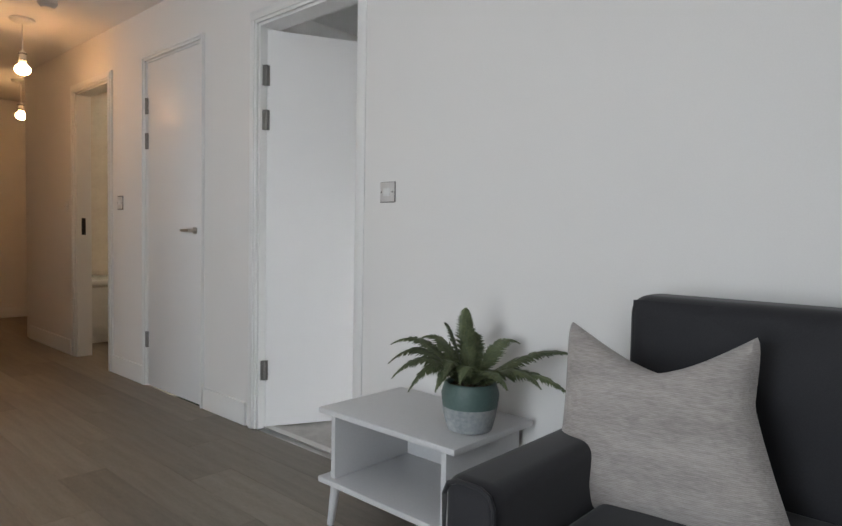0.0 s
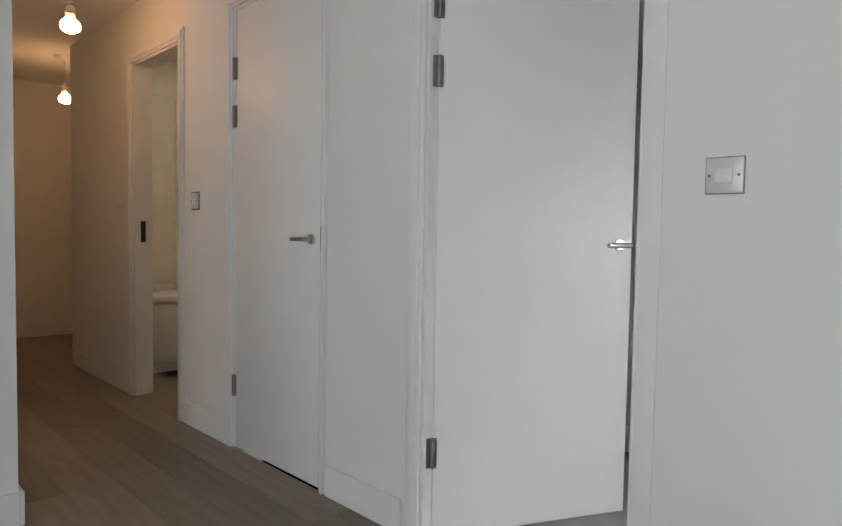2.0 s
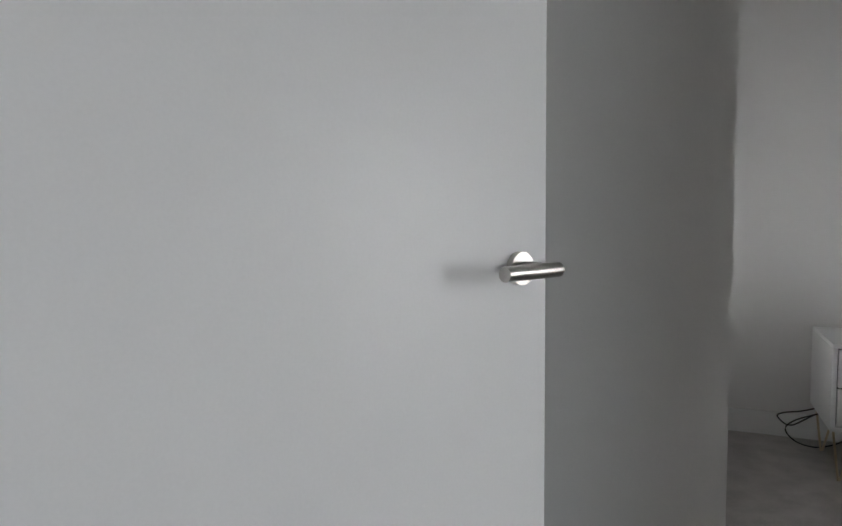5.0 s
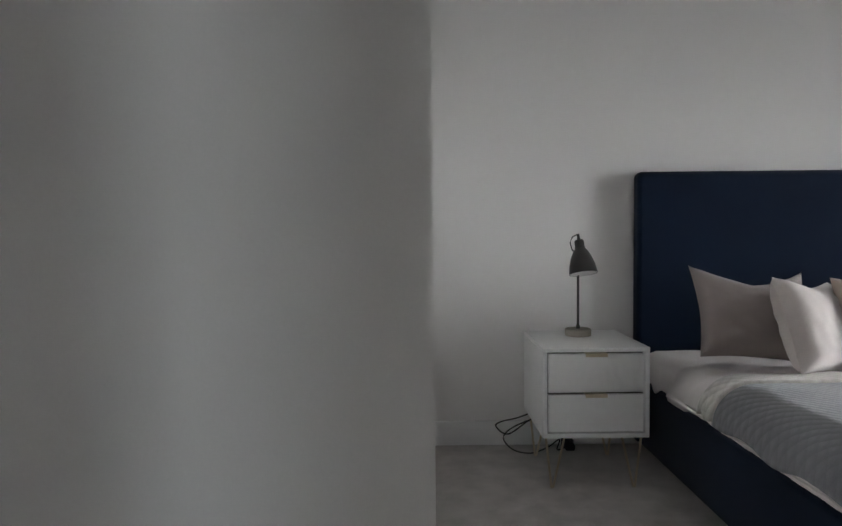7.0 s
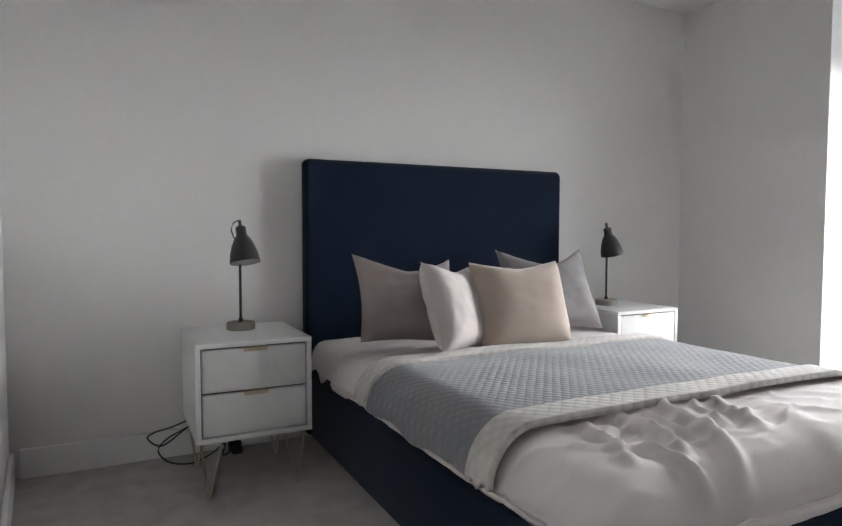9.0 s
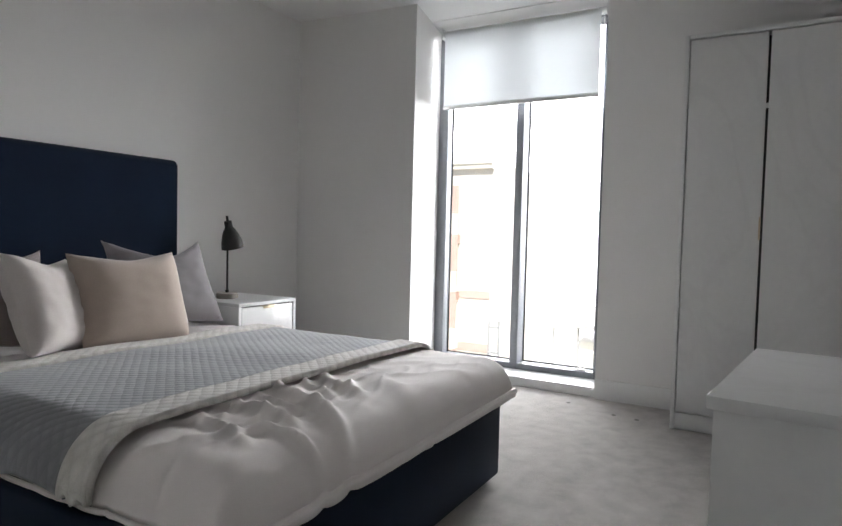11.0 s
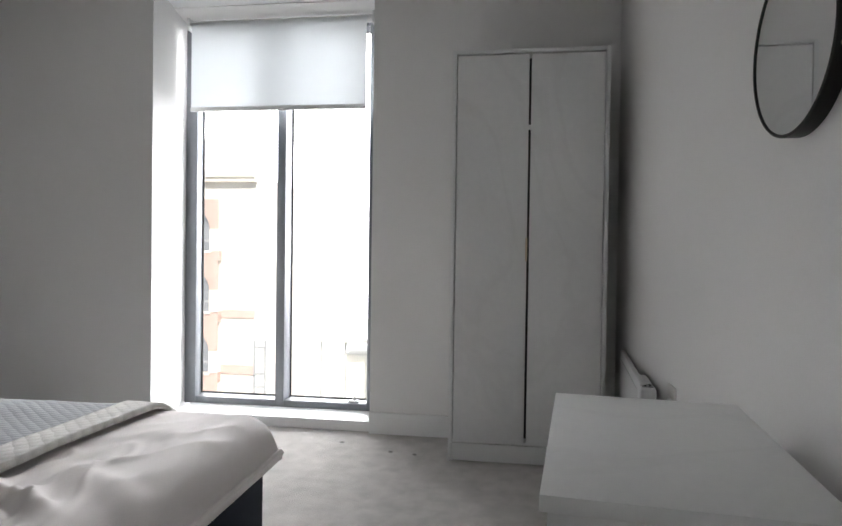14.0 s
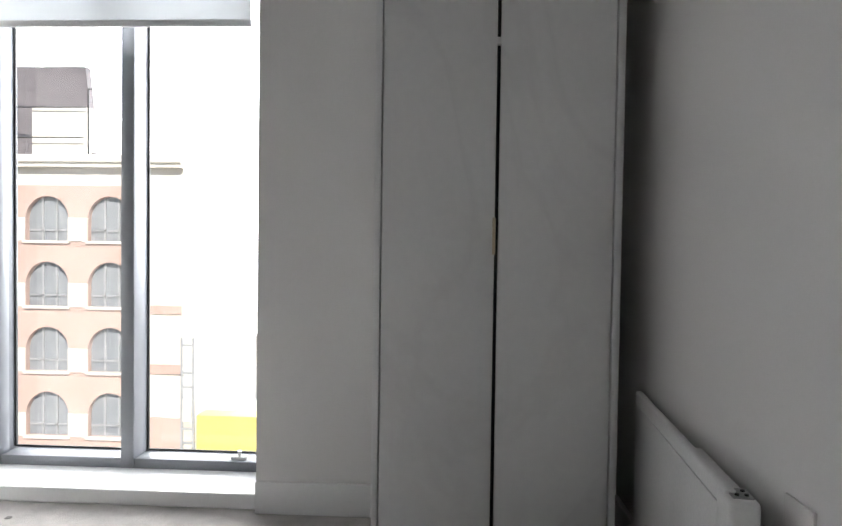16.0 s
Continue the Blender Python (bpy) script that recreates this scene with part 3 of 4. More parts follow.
d = thing("potted_fern", "artificial green fern in a two-tone sage pot", "plant", pose(1.539, -0.247, 0.41) @ Matrix.Scale(1.14, 4))
bm = bmesh.new()
lathe(bm, [(0.074, 0.066), (0.078, 0.10), (0.070, 0.128), (0.066, 0.131), (0.062, 0.126), (0.064, 0.10)], 40)
pot = part("pot", bm, POT_GREEN, d, "sage green glazed upper pot")
bm = bmesh.new()
lathe(bm, [(0.0, 0.0), (0.052, 0.0), (0.06, 0.004), (0.070, 0.04), (0.0745, 0.067), (0.06, 0.067)], 40)
part("pot_base", bm, POT_WASH, d, "whitewashed cement lower pot")
bm = bmesh.new()
lathe(bm, [(0.0, 0.118), (0.03, 0.121), (0.063, 0.116)], 20)
for i in range(26):
    a, r = random.uniform(0, 6.3), 0.055 * random.random() ** 0.5
    box(bm, -0.007, 0.007, -0.004, 0.004, -0.003, 0.003, m=pose(r * math.cos(a), r * math.sin(a), 0.121, random.uniform(-40, 40), random.uniform(-40, 40), random.uniform(0, 180)))
part("bark_mulch", bm, BARK, d, "brown bark chips")


def frond(az, length, rise, droop, wide, peak=1.9):
    """A feathered frond: an arching stem with two combs of narrow, slightly curled leaflets."""
    bm = bmesh.new()
    pts = []
    n = max(20, int(130 * (length + 0.6 * rise)))
    for i in range(n + 1):
        u = i / n
        r = 1.2 * length * u
        z = 0.118 + 0.9 * rise * math.sin(min(u * peak, 2.6)) - droop * u * u
        a = az + 0.10 * math.sin(3 * u + az * 5)
        pts.append(Vector((0.012 * math.cos(az) + r * math.cos(a), 0.012 * math.sin(az) + r * math.sin(a), z)))
    tube(bm, pts, 0.0022, 5, r1=0.0008)
    for i in range(2, n + 1):
        u = i / n
        t = (pts[i] - pts[i - 1]).normalized()
        side = Vector((-math.sin(az), math.cos(az), 0))
        up = t.cross(side).normalized()
        gap = (pts[i] - pts[i - 1]).length
        w = 1.3 * wide * (0.35 + 0.65 * math.sin(min(1.0, u * 1.9) * 1.57)) * (1 - u ** 1.6) + 0.004
        for sg in (-1, 1):
            for h in (0.0, 0.5):
                p = pts[i] - t * gap * h
                d0 = (side * sg + t * 0.42 - up * random.uniform(0.05, 0.35) + Vector([random.uniform(-0.08, 0.08) for _ in range(3)])).normalized()
                hw = t * (0.0034 + 0.03 * w)
                m0, e = p + d0 * w * 0.5 + up * 0.0015, p + d0 * w - up * w * 0.12 + t * w * 0.08
                k = up * 0.0006
                q = [bm.verts.new(c) for c in (p + hw * 0.7 + k, m0 + hw + k, e, m0 - hw + k, p - hw * 0.7 + k, p - k, m0 - k)]
                bm.faces.new((q[0], q[1], q[2], q[3], q[4]))
                bm.faces.new((q[5], q[0], q[1], q[2], q[6]))
                bm.faces.new((q[5], q[6], q[2], q[3], q[4]))
    return bm


for az, ln, rise, droop, wd, pk in ((214, 0.175, 0.15, 0.075, 0.046, 1.9), (229, 0.165, 0.135, 0.095, 0.046, 1.9), (245, 0.135, 0.12, 0.105, 0.044, 1.9), (203, 0.175, 0.165, 0.045, 0.042, 1.8),
                                    (150, 0.03, 0.225, 0.0, 0.034, 1.5), (215, 0.05, 0.185, 0.0, 0.034, 1.5), (190, 0.12, 0.16, 0.03, 0.040, 1.8), (41, 0.225, 0.125, 0.02, 0.044, 1.9),
                                    (25, 0.22, 0.10, 0.09, 0.046, 1.9), (10, 0.16, 0.10, 0.06, 0.046, 1.9), (-22, 0.12, 0.10, 0.06, 0.038, 1.9), (-62, 0.09, 0.11, 0.06, 0.036, 1.9),
                                    (268, 0.09, 0.12, 0.06, 0.036, 1.9), (75, 0.13, 0.15, 0.03, 0.038, 1.8), (125, 0.10, 0.16, 0.02, 0.038, 1.7), (262, 0.10, 0.09, 0.07, 0.036, 1.9)):
    part("frond", frond(radians(az), ln, rise, droop, wd, pk), LEAF, d, smooth=False)

d = thing("sofa", "charcoal velvet sofa with slim arms against the wall", "sofa", pose(2.72, -0.06, 0))
bm = bmesh.new()
box(bm, -0.765, 0.765, -0.78, -0.02, 0.14, 0.32, 0.03, 3)
part("sofa_base", bm, CHARCOAL, d)
for sx in (-0.325, 0.325):
    bm = bmesh.new()
    box(bm, sx - 0.322, sx + 0.322, -0.80, -0.16, 0.315, 0.43, 0.04, 4)
    part("seat_cushion", bm, CHARCOAL, d)


bm = sheet(lambda u, v: (-0.69 + 1.41 * u, -0.155 - 0.035 * (math.sin(math.pi * u) * math.sin(math.pi * v)) ** 0.35 + sum(0.018 * math.exp(-((u - a) ** 2 * 190 + (v - b) ** 2 * 60)) for a in (0.22, 0.5, 0.78) for b in (0.42, 0.95)), 0.34 + 0.51 * v), 72, 36)
part("back_cushion", bm, CHARCOAL, d, "padded back with shallow button tufts")
bm = bmesh.new()
box(bm, -0.705, 0.73, -0.165, -0.01, 0.30, 0.862, 0.045, 6)
part("backrest", bm, CHARCOAL, d)
for sx in (-0.775, 0.65):
    bm = bmesh.new()
    vs = box(bm, sx, sx + 0.125, -0.80, -0.02, 0.16, 0.555, 0.032, 5)
    arm = part("arm", bm, CHARCOAL, d)
    bm = bmesh.new()
    yf, z0, z1, x0, x1 = -0.797, 0.19, 0.549, sx + 0.006, sx + 0.119
    tube(bm, [(x0, yf, z0), (x0, yf, z1 - 0.03), (x0 + 0.009, yf, z1 - 0.009), (x0 + 0.03, yf, z1), (x1 - 0.03, yf, z1), (x1 - 0.009, yf, z1 - 0.009), (x1, yf, z1 - 0.03), (x1, yf, z0)], 0.005, 8)
    part("piping", bm, CHARCOAL, arm, "velvet piping round the arm front")
for sx in (-0.76, 0.76):
    for sy in (-0.72, -0.1):
        bm = bmesh.new()
        tube(bm, [(sx, sy, 0.0), (sx, sy, 0.15)], 0.014, 12, r1=0.022)
        part("leg", bm, BLACK, d)


def pillow(name, label, mat, w, h, t, m, pinch=0.09, seed=0, chop=0.03, group="", crease=0.006, flare=0.0, blunt=0.02):
    """A stuffed cushion with drawn-out corners, standing in its own x-z plane."""
    bm = bmesh.new()
    n = 30
    grids = []
    for sgn in (1, -1):
        g = []
        for i in range(n + 1):
            row = []
            for j in range(n + 1):
                u, v = 2 * i / n - 1, 2 * j / n - 1
                x = u * w / 2 * (1 - pinch * (1 - v * v))
                z = v * h / 2 * (1 - pinch * (1 - u * u))
                th = t / 2 * (max(0.0, (1 - u ** 4) * (1 - v ** 4))) ** 0.55
                th *= 1 + 0.06 * noise.noise((u * 1.6 + seed, v * 1.6, sgn + seed))
                wr = crease * noise.noise((u * 4 + seed, v * 5, 2.0 * sgn)) * (1 - max(abs(u), abs(v)) ** 6)
                soft = 1 - blunt * abs(u * v) ** 6
                x, z = x * soft - flare * max(0.0, u) * min(0.3, v), z * soft
                row.append((x, sgn * (th + wr), z - chop * (1 - abs(u) ** 1.3) * max(0, v) ** 2))
            g.append(row)
        grids.append(g)
    top = [[bm.verts.new(c) for c in r] for r in grids[0]]
    bot = [[top[i][j] if i in (0, n) or j in (0, n) else bm.verts.new(grids[1][i][j]) for j in range(n + 1)] for i in range(n + 1)]
    for i in range(n):
        for j in range(n):
            bm.faces.new((top[i][j], top[i + 1][j], top[i + 1][j + 1], top[i][j + 1]))
            bm.faces.new((bot[i][j], bot[i][j + 1], bot[i + 1][j + 1], bot[i + 1][j]))
    o = mesh_object(name, bm, mat)
    o.matrix_world = m
    return tagged(o, label, "cushion", group)


pillow("sofa_cushion", "grey ribbed chenille cushion leaning on the sofa back", CHENILLE, 0.455, 0.45, 0.15, pose(2.168, -0.40, 0.60, -12, -1, 6), 0.07, 3, chop=0.10, flare=0.07, blunt=0.075)

# ---- bedroom things ----
BX, BY = 2.30, 3.21
d = thing("bed", "navy velvet double bed with a tall headboard", "bed", pose(BX, BY, 0))
bm = bmesh.new()
box(bm, -0.70, 0.70, -1.83, 0.0, 0.02, 0.31, 0.015, 3)
part("bed_base", bm, NAVY, d)


def head_front(u, v):
    x, z = -0.70 + 1.40 * u, 0.05 + 1.20 * v
    a = abs(math.sin((x * 0.9 + z) * 3.4)) ** 0.25 * abs(math.sin((x * 0.9 - z) * 3.4)) ** 0.25
    return (x, -0.004 - 0.004 * a * min(1, 8 * u, 8 * (1 - u), 8 * (1 - v)), z)


bm = bmesh.new()
box(bm, -0.715, 0.715, 0.0, 0.085, 0.02, 1.275, 0.028, 5)
part("headboard", bm, NAVY, d)
part("headboard_pad", sheet(head_front, 90, 80), NAVY, d)
bm = bmesh.new()
box(bm, -0.69, 0.69, -1.81, -0.01, 0.31, 0.43, 0.04, 4)
part("mattress", bm, DUVET, d, "white mattress")


def drape(s, half, r):
    """How far out and how far down a cloth lies at the length s from the middle."""
    a, sg = abs(s), 1 if s >= 0 else -1
    if a <= half - r:
        return s, 0.0
    k = (a - half + r) / r
    if k <= math.pi / 2:
        return sg * (half - r + r * math.sin(k)), -r * (1 - math.cos(k))
    return sg * (half + 0.012 * (k - math.pi / 2)), -r - (a - half + r - r * math.pi / 2)


def folds(x, y):
    a = noise.noise((x * 2.3 + 0.8 * y, y * 3.0, 0.5))
    q = noise.noise((x * 1.7, y * 1.7, 9.0)) * 0.35
    b = noise.noise((x * 2.4 - y * 3.6 + q, y * 7.5 + x * 3.4 + q, 3.1))
    c = noise.noise((x * 4.0 + y * 3.0 - q, y * 12.0 - x * 5.2 + q, 7.7))
    d2 = noise.noise((x * 7.5 + q, y * 19.0 + x * 9.0, 1.7))
    return 0.010 * a + 0.011 * math.exp(-b * b * 38) + 0.007 * math.exp(-c * c * 40) + 0.003 * d2


# long creases that gather under the throw and run out towards the foot
CREASES = [(-0.17, -1.46, -0.20, -1.72, -0.36, -1.92, 0.030, 0.026), (-0.36, -1.48, -0.30, -1.62, -0.40, -1.80, 0.022, 0.020), (0.01, -1.46, 0.02, -1.60, -0.10, -1.76, 0.017, 0.022),
           (-0.46, -1.52, -0.46, -1.64, -0.54, -1.78, 0.018, 0.018), (-0.44, -1.68, -0.40, -1.82, -0.42, -1.96, 0.018, 0.020), (-0.26, -1.50, -0.24, -1.62, -0.30, -1.74, 0.014, 0.014),
           (0.16, -1.50, 0.12, -1.72, -0.02, -1.90, 0.009, 0.045), (-0.56, -1.60, -0.50, -1.70, -0.30, -1.76, 0.012, 0.015), (-0.08, -1.50, -0.06, -1.60, -0.16, -1.72, 0.011, 0.014)]
CREASES = [([Vector((a * (1 - t) ** 2 + 2 * c * t * (1 - t) + e * t * t, b * (1 - t) ** 2 + 2 * q * t * (1 - t) + f * t * t)) for t in [k / 8 for k in range(9)]], amp, w) for a, b, c, q, e, f, amp, w in CREASES]


def creases(x, y):
    if y > -1.38:
        return 0.0
    p, h = Vector((x + 0.012 * noise.noise((x * 9, y * 9, 4.0)), y)), 0.0
    for line, amp, w in CREASES:
        best = None
        for k in range(8):
            a, ab = line[k], line[k + 1] - line[k]
            t = min(1.0, max(0.0, (p - a).dot(ab) / ab.length_squared))
            v = p - a - ab * t
            if best is None or v.length < best[0]:
                best = (v.length, (k + t) / 8, 1 if ab.x * v.y - ab.y * v.x > 0 else -1)
        dd, along, sg = best
        if dd < 4 * w:
            d = dd * sg
            h += amp * math.sin(math.pi * (0.12 + 0.88 * along)) ** 0.7 * (math.exp(-(d / w) ** 2 * (1.6 if d > 0 else 0.8)) - 0.35 * math.exp(-((d + 2.0 * w) / (1.2 * w)) ** 2))
    return h


def duvet_point(u, v):
    hem = 0.02 * noise.noise((v * 7, 1.3, u * 2))
    s = (2 * u - 1) * (0.775 + hem)
    x, dz = drape(s, 0.735 if s > 0 else 0.71, 0.08 if s > 0 else 0.12)
    ln = -0.33 - 1.66 * v
    y, dy = drape(ln + 1.03, 0.835, 0.10)
    y -= 1.03
    f = creases(x, y) + folds(x, y) * (0.35 + 0.75 * min(1, max(0, (-y - 1.30) / 0.2)) * math.exp(-((x + 0.12) / 0.40) ** 2) * min(1, max(0, (1.80 + y) / 0.15)))
    puff = 0.014 * math.cos(min(1.0, abs(s) / 0.9) * 1.4) * (0.4 + 0.6 * v)
    return (x, y, max(0.458 + dz + (dy if v > 0.3 else 0) + f + puff, 0.348 + 0.5 * f))


o = mesh_object("duvet", sheet(duvet_point, 190, 260), DUVET)
o.matrix_world = pose(BX, BY, 0)
md = o.modifiers.new("thickness", "SOLIDIFY")
md.thickness, md.offset = 0.032, -1
tagged(o, "rumpled white cotton duvet hanging over the bed", "duvet")
# stitched hem along the foot and both sides
for fixed, rng in (("v", 1.0), ("u", 0.0), ("u", 1.0)):
    bm = bmesh.new()
    edge = [duvet_point(k / 120, 1.0) if fixed == "v" else duvet_point(rng, k / 120) for k in range(121)]
    tube(bm, [(x, y, z - 0.012) for x, y, z in edge], 0.0065, 8)
    part("hem", bm, DUVET, o, "stitched cotton hem")

o = mesh_object("bed_sheet", sheet(lambda u, v: (lambda q: (q[0], -0.03 - 0.34 * v, 0.462 + q[1] + 0.01 * noise.noise((u * 9, v * 4, 5))))(drape((2 * u - 1) * (0.79 + 0.05 * noise.noise((v * 3, 0.2, 4))), 0.70, 0.07)), 60, 20), DUVET)
o.matrix_world = pose(BX, BY, 0)
tagged(o, "white cotton sheet showing at the head of the bed", "bed sheet")


def throw_point(y0, y1, lift, slack):
    def fn(u, v):
        hem = 0.02 * noise.noise((v * 4, 6.3, y0))
        s = (2 * u - 1) * (0.79 + slack + hem)
        x, dz = drape(s, 0.722 + lift, 0.13)
        skew = -0.02 * u + 0.015 * noise.noise((u * 3, y0, 2))
        y = y0 + (y1 - y0) * v + skew - 0.10 * max(0, abs(s) - 0.62) * (1 if y0 < -1.2 else 0.4)
        vv = (-y - 0.33) / 1.70
        puff = 0.014 * math.cos(min(1.0, abs(s) / 0.9) * 1.4) * (0.4 + 0.6 * vv)
        return (x, y, 0.458 + dz + puff + 0.018 + lift + 0.006 * noise.noise((x * 4, y * 5, 8)))
    return fn


d = thing("bed_throw", "grey waffle fleece throw with cream scalloped edges on the duvet", "throw", pose(BX, BY, 0))
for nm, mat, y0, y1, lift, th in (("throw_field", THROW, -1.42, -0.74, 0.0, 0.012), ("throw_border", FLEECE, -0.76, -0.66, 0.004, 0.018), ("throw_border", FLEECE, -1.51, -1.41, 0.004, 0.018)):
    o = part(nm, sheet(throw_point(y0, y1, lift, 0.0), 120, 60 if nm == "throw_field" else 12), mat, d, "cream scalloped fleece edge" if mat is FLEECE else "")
    md = o.modifiers.new("thickness", "SOLIDIFY")
    md.thickness, md.offset = th, 1

pillow("bed_cushion", "taupe linen cushion leaning on the headboard", TAUPE, 0.46, 0.42, 0.15, pose(1.92, 2.86, 0.672, -34, 4, -6), 0.11, 11, chop=0.085, group="bed cushions")
pillow("bed_cushion", "ivory velvet cushion with soft creases", BLUSH, 0.36, 0.36, 0.15, pose(2.03, 2.64, 0.655, -22, 6, 28), 0.07, 23, group="bed cushions", crease=0.006)
pillow("bed_cushion", "beige velvet cushion standing on the throw", BEIGE, 0.43, 0.36, 0.15, pose(2.31, 2.60, 0.66, -20, 0, -4), 0.05, 37, group="bed cushions", crease=0.002)
pillow("bed_cushion", "grey linen cushion leaning on the headboard", GREYLINEN, 0.47, 0.43, 0.15, pose(2.65, 2.85, 0.683, -30, 0, -8), 0.11, 51, chop=0.09, group="bed cushions")

NS = thing("nightstand", "white two-drawer nightstand on brass hairpin legs", "nightstand", pose(1.262, 2.955, 0), "nightstands")
bm = bmesh.new()
box(bm, -0.205, 0.205, -0.215, 0.215, 0.545, 0.562, 0.002)
part("top", bm, LAMINATE, NS)
for nm, r in (("side_panel", (-0.205, -0.187, -0.213, 0.213, 0.230, 0.545)), ("side_panel", (0.187, 0.205, -0.213, 0.213, 0.230, 0.545)),
              ("bottom_panel", (-0.205, 0.205, -0.213, 0.213, 0.212, 0.230)), ("back_panel", (-0.187, 0.187, 0.195, 0.207, 0.23, 0.545))):
    bm = bmesh.new()
    box(bm, *r, 0.001)
    part(nm, bm, LAMINATE, NS)
for z0, z1 in ((0.236, 0.381), (0.389, 0.538)):
    bm = bmesh.new()
    box(bm, -0.182, 0.182, -0.211, -0.193, z0, z1, 0.001)
    dr = part("drawer", bm, MARBLE, NS, "white marbled drawer front")
    bm = bmesh.new()
    box(bm, -0.042, 0.042, -0.219, -0.19, z1 - 0.001, z1 + 0.0025, 0.0008)
    box(bm, -0.042, 0.042, -0.219, -0.2165, z1 - 0.011, z1 + 0.0025, 0.0008)
    part("pull", bm, BRASS, dr, "thin brass edge pull")
# added black sheet that gives the drawer gaps their shade
bm = bmesh.new()
box(bm, -0.187, 0.187, -0.185, -0.180, 0.231, 0.544)
part("gap_shade", bm, BLACK, NS, "black sheet painting the shade behind the drawers")
for sx in (-1, 1):
    for sy in (-1, 1):
        bm = bmesh.new()
        fx, fy = sx * 0.165, sy * 0.17
        tube(bm, [(fx - sx * 0.055, fy, 0.213), (fx - sx * 0.008, fy + sy * 0.004, 0.006), (fx - sx * 0.002, fy + sy * 0.004, 0.003), (fx + sx * 0.022, fy + sy * 0.006, 0.213)], 0.0045, 8)
        part("hairpin_leg", bm, BRASS, NS, "brass hairpin leg")
copy_thing(NS, pose(3.205, 2.97, 0))

LP = thing("table_lamp", "black metal table lamp on a concrete base", "lamp", pose(1.265, 3.03, 0.562), "bedside lamps")
bm = bmesh.new()
lathe(bm, [(0.0, 0.0), (0.052, 0.0), (0.055, 0.004), (0.055, 0.026), (0.052, 0.03), (0.0, 0.03)], 36)
part("base", bm, CONCRETE, LP, "grey concrete base")
bm = bmesh.new()
tube(bm, [(0, 0, 0.03), (0, 0, 0.37)], 0.0052, 12)
tube(bm, [(0, 0, 0.03), (0, 0, 0.045)], 0.009, 12)
part("stem", bm, BLACK, LP)
sm = pose(0.004, -0.004, 0.395, -15, -4, 0) @ Matrix.Scale(1.04, 4)
bm = bmesh.new()
lathe(bm, [(0.016, 0.012), (0.019, 0.008), (0.0195, -0.018), (0.021, -0.024), (0.030, -0.036), (0.042, -0.062), (0.052, -0.095), (0.0565, -0.128), (0.0545, -0.128), (0.050, -0.096), (0.040, -0.064), (0.028, -0.038), (0.015, -0.03)], 36, sm)
sh = part("shade", bm, BLACK, LP, "black bell-shaped shade")
bm = bmesh.new()
lathe(bm, [(0.0536, -0.1275), (0.0495, -0.098), (0.0395, -0.066), (0.027, -0.04), (0.0, -0.036)], 30, sm)
part("shade_lining", bm, WHITE_IN, sh, "white enamel lining")
bm = bmesh.new()
tube(bm, [(0, 0, 0.36), (0.004, -0.004, 0.385), (0.006, -0.006, 0.402)], 0.006, 10)
lathe(bm, [(0.0, 0.04), (0.005, 0.038), (0.007, 0.012), (0.012, 0.010)], 14, sm)
part("joint", bm, BLACK, LP)
bm = bmesh.new()
tube(bm, [(-0.002, 0.002, 0.432), (-0.022, 0.012, 0.42), (-0.03, 0.016, 0.395), (-0.022, 0.012, 0.365), (-0.004, 0.004, 0.35)], 0.0026, 8)
part("flex", bm, CABLE, LP)
LP2 = copy_thing(LP, pose(3.16, 3.01, 0.562, 0, 0, 76))

PX, PZ = 1.274, 0.015
bm = bmesh.new()
pts = [(1.16, 3.2, 0.22), (1.10, 3.18, 0.19), (1.02, 3.15, 0.17), (0.95, 3.12, 0.165), (0.92, 3.1, 0.15), (0.97, 3.08, 0.12), (1.06, 3.1, 0.17), (1.10, 3.12, 0.18), (1.0, 3.14, 0.13), (0.96, 3.15, 0.08), (1.0, 3.14, 0.03), (1.08, 3.14, 0.012),
       (1.16, 3.16, 0.03), (1.22, 3.18, 0.06), (PX - 0.06, 3.20, PZ - 0.01), (PX - 0.02, 3.205, PZ)]
fine = []
for i in range(len(pts) - 1):
    p = [Vector(pts[max(0, min(len(pts) - 1, i + k))]) for k in (-1, 0, 1, 2)]
    for q in range(6):
        t = q / 6
        fine.append(0.5 * (2 * p[1] + (p[2] - p[0]) * t + (2 * p[0] - 5 * p[1] + 4 * p[2] - p[3]) * t * t + (3 * p[1] - p[0] - 3 * p[2] + p[3]) * t ** 3))
tube(bm, fine, 0.0032, 7)
ca = thing("lamp_cable", "looped black lamp cable with plug behind the nightstand", "cable")
part("cable", bm, CABLE, ca)
bm = bmesh.new()
tube(bm, [(PX, 3.20, PZ), (PX, 3.262, PZ)], 0.024, 16)
box(bm, PX - 0.026, PX + 0.026, 3.235, 3.282, PZ - 0.024, PZ + 0.024, 0.006)
part("plug", bm, CABLE, ca)
wall_plate("wall_socket", "steel wall socket behind the nightstand", pose(1.37, YB, 0.24), 0.146, 0.086, True, False)

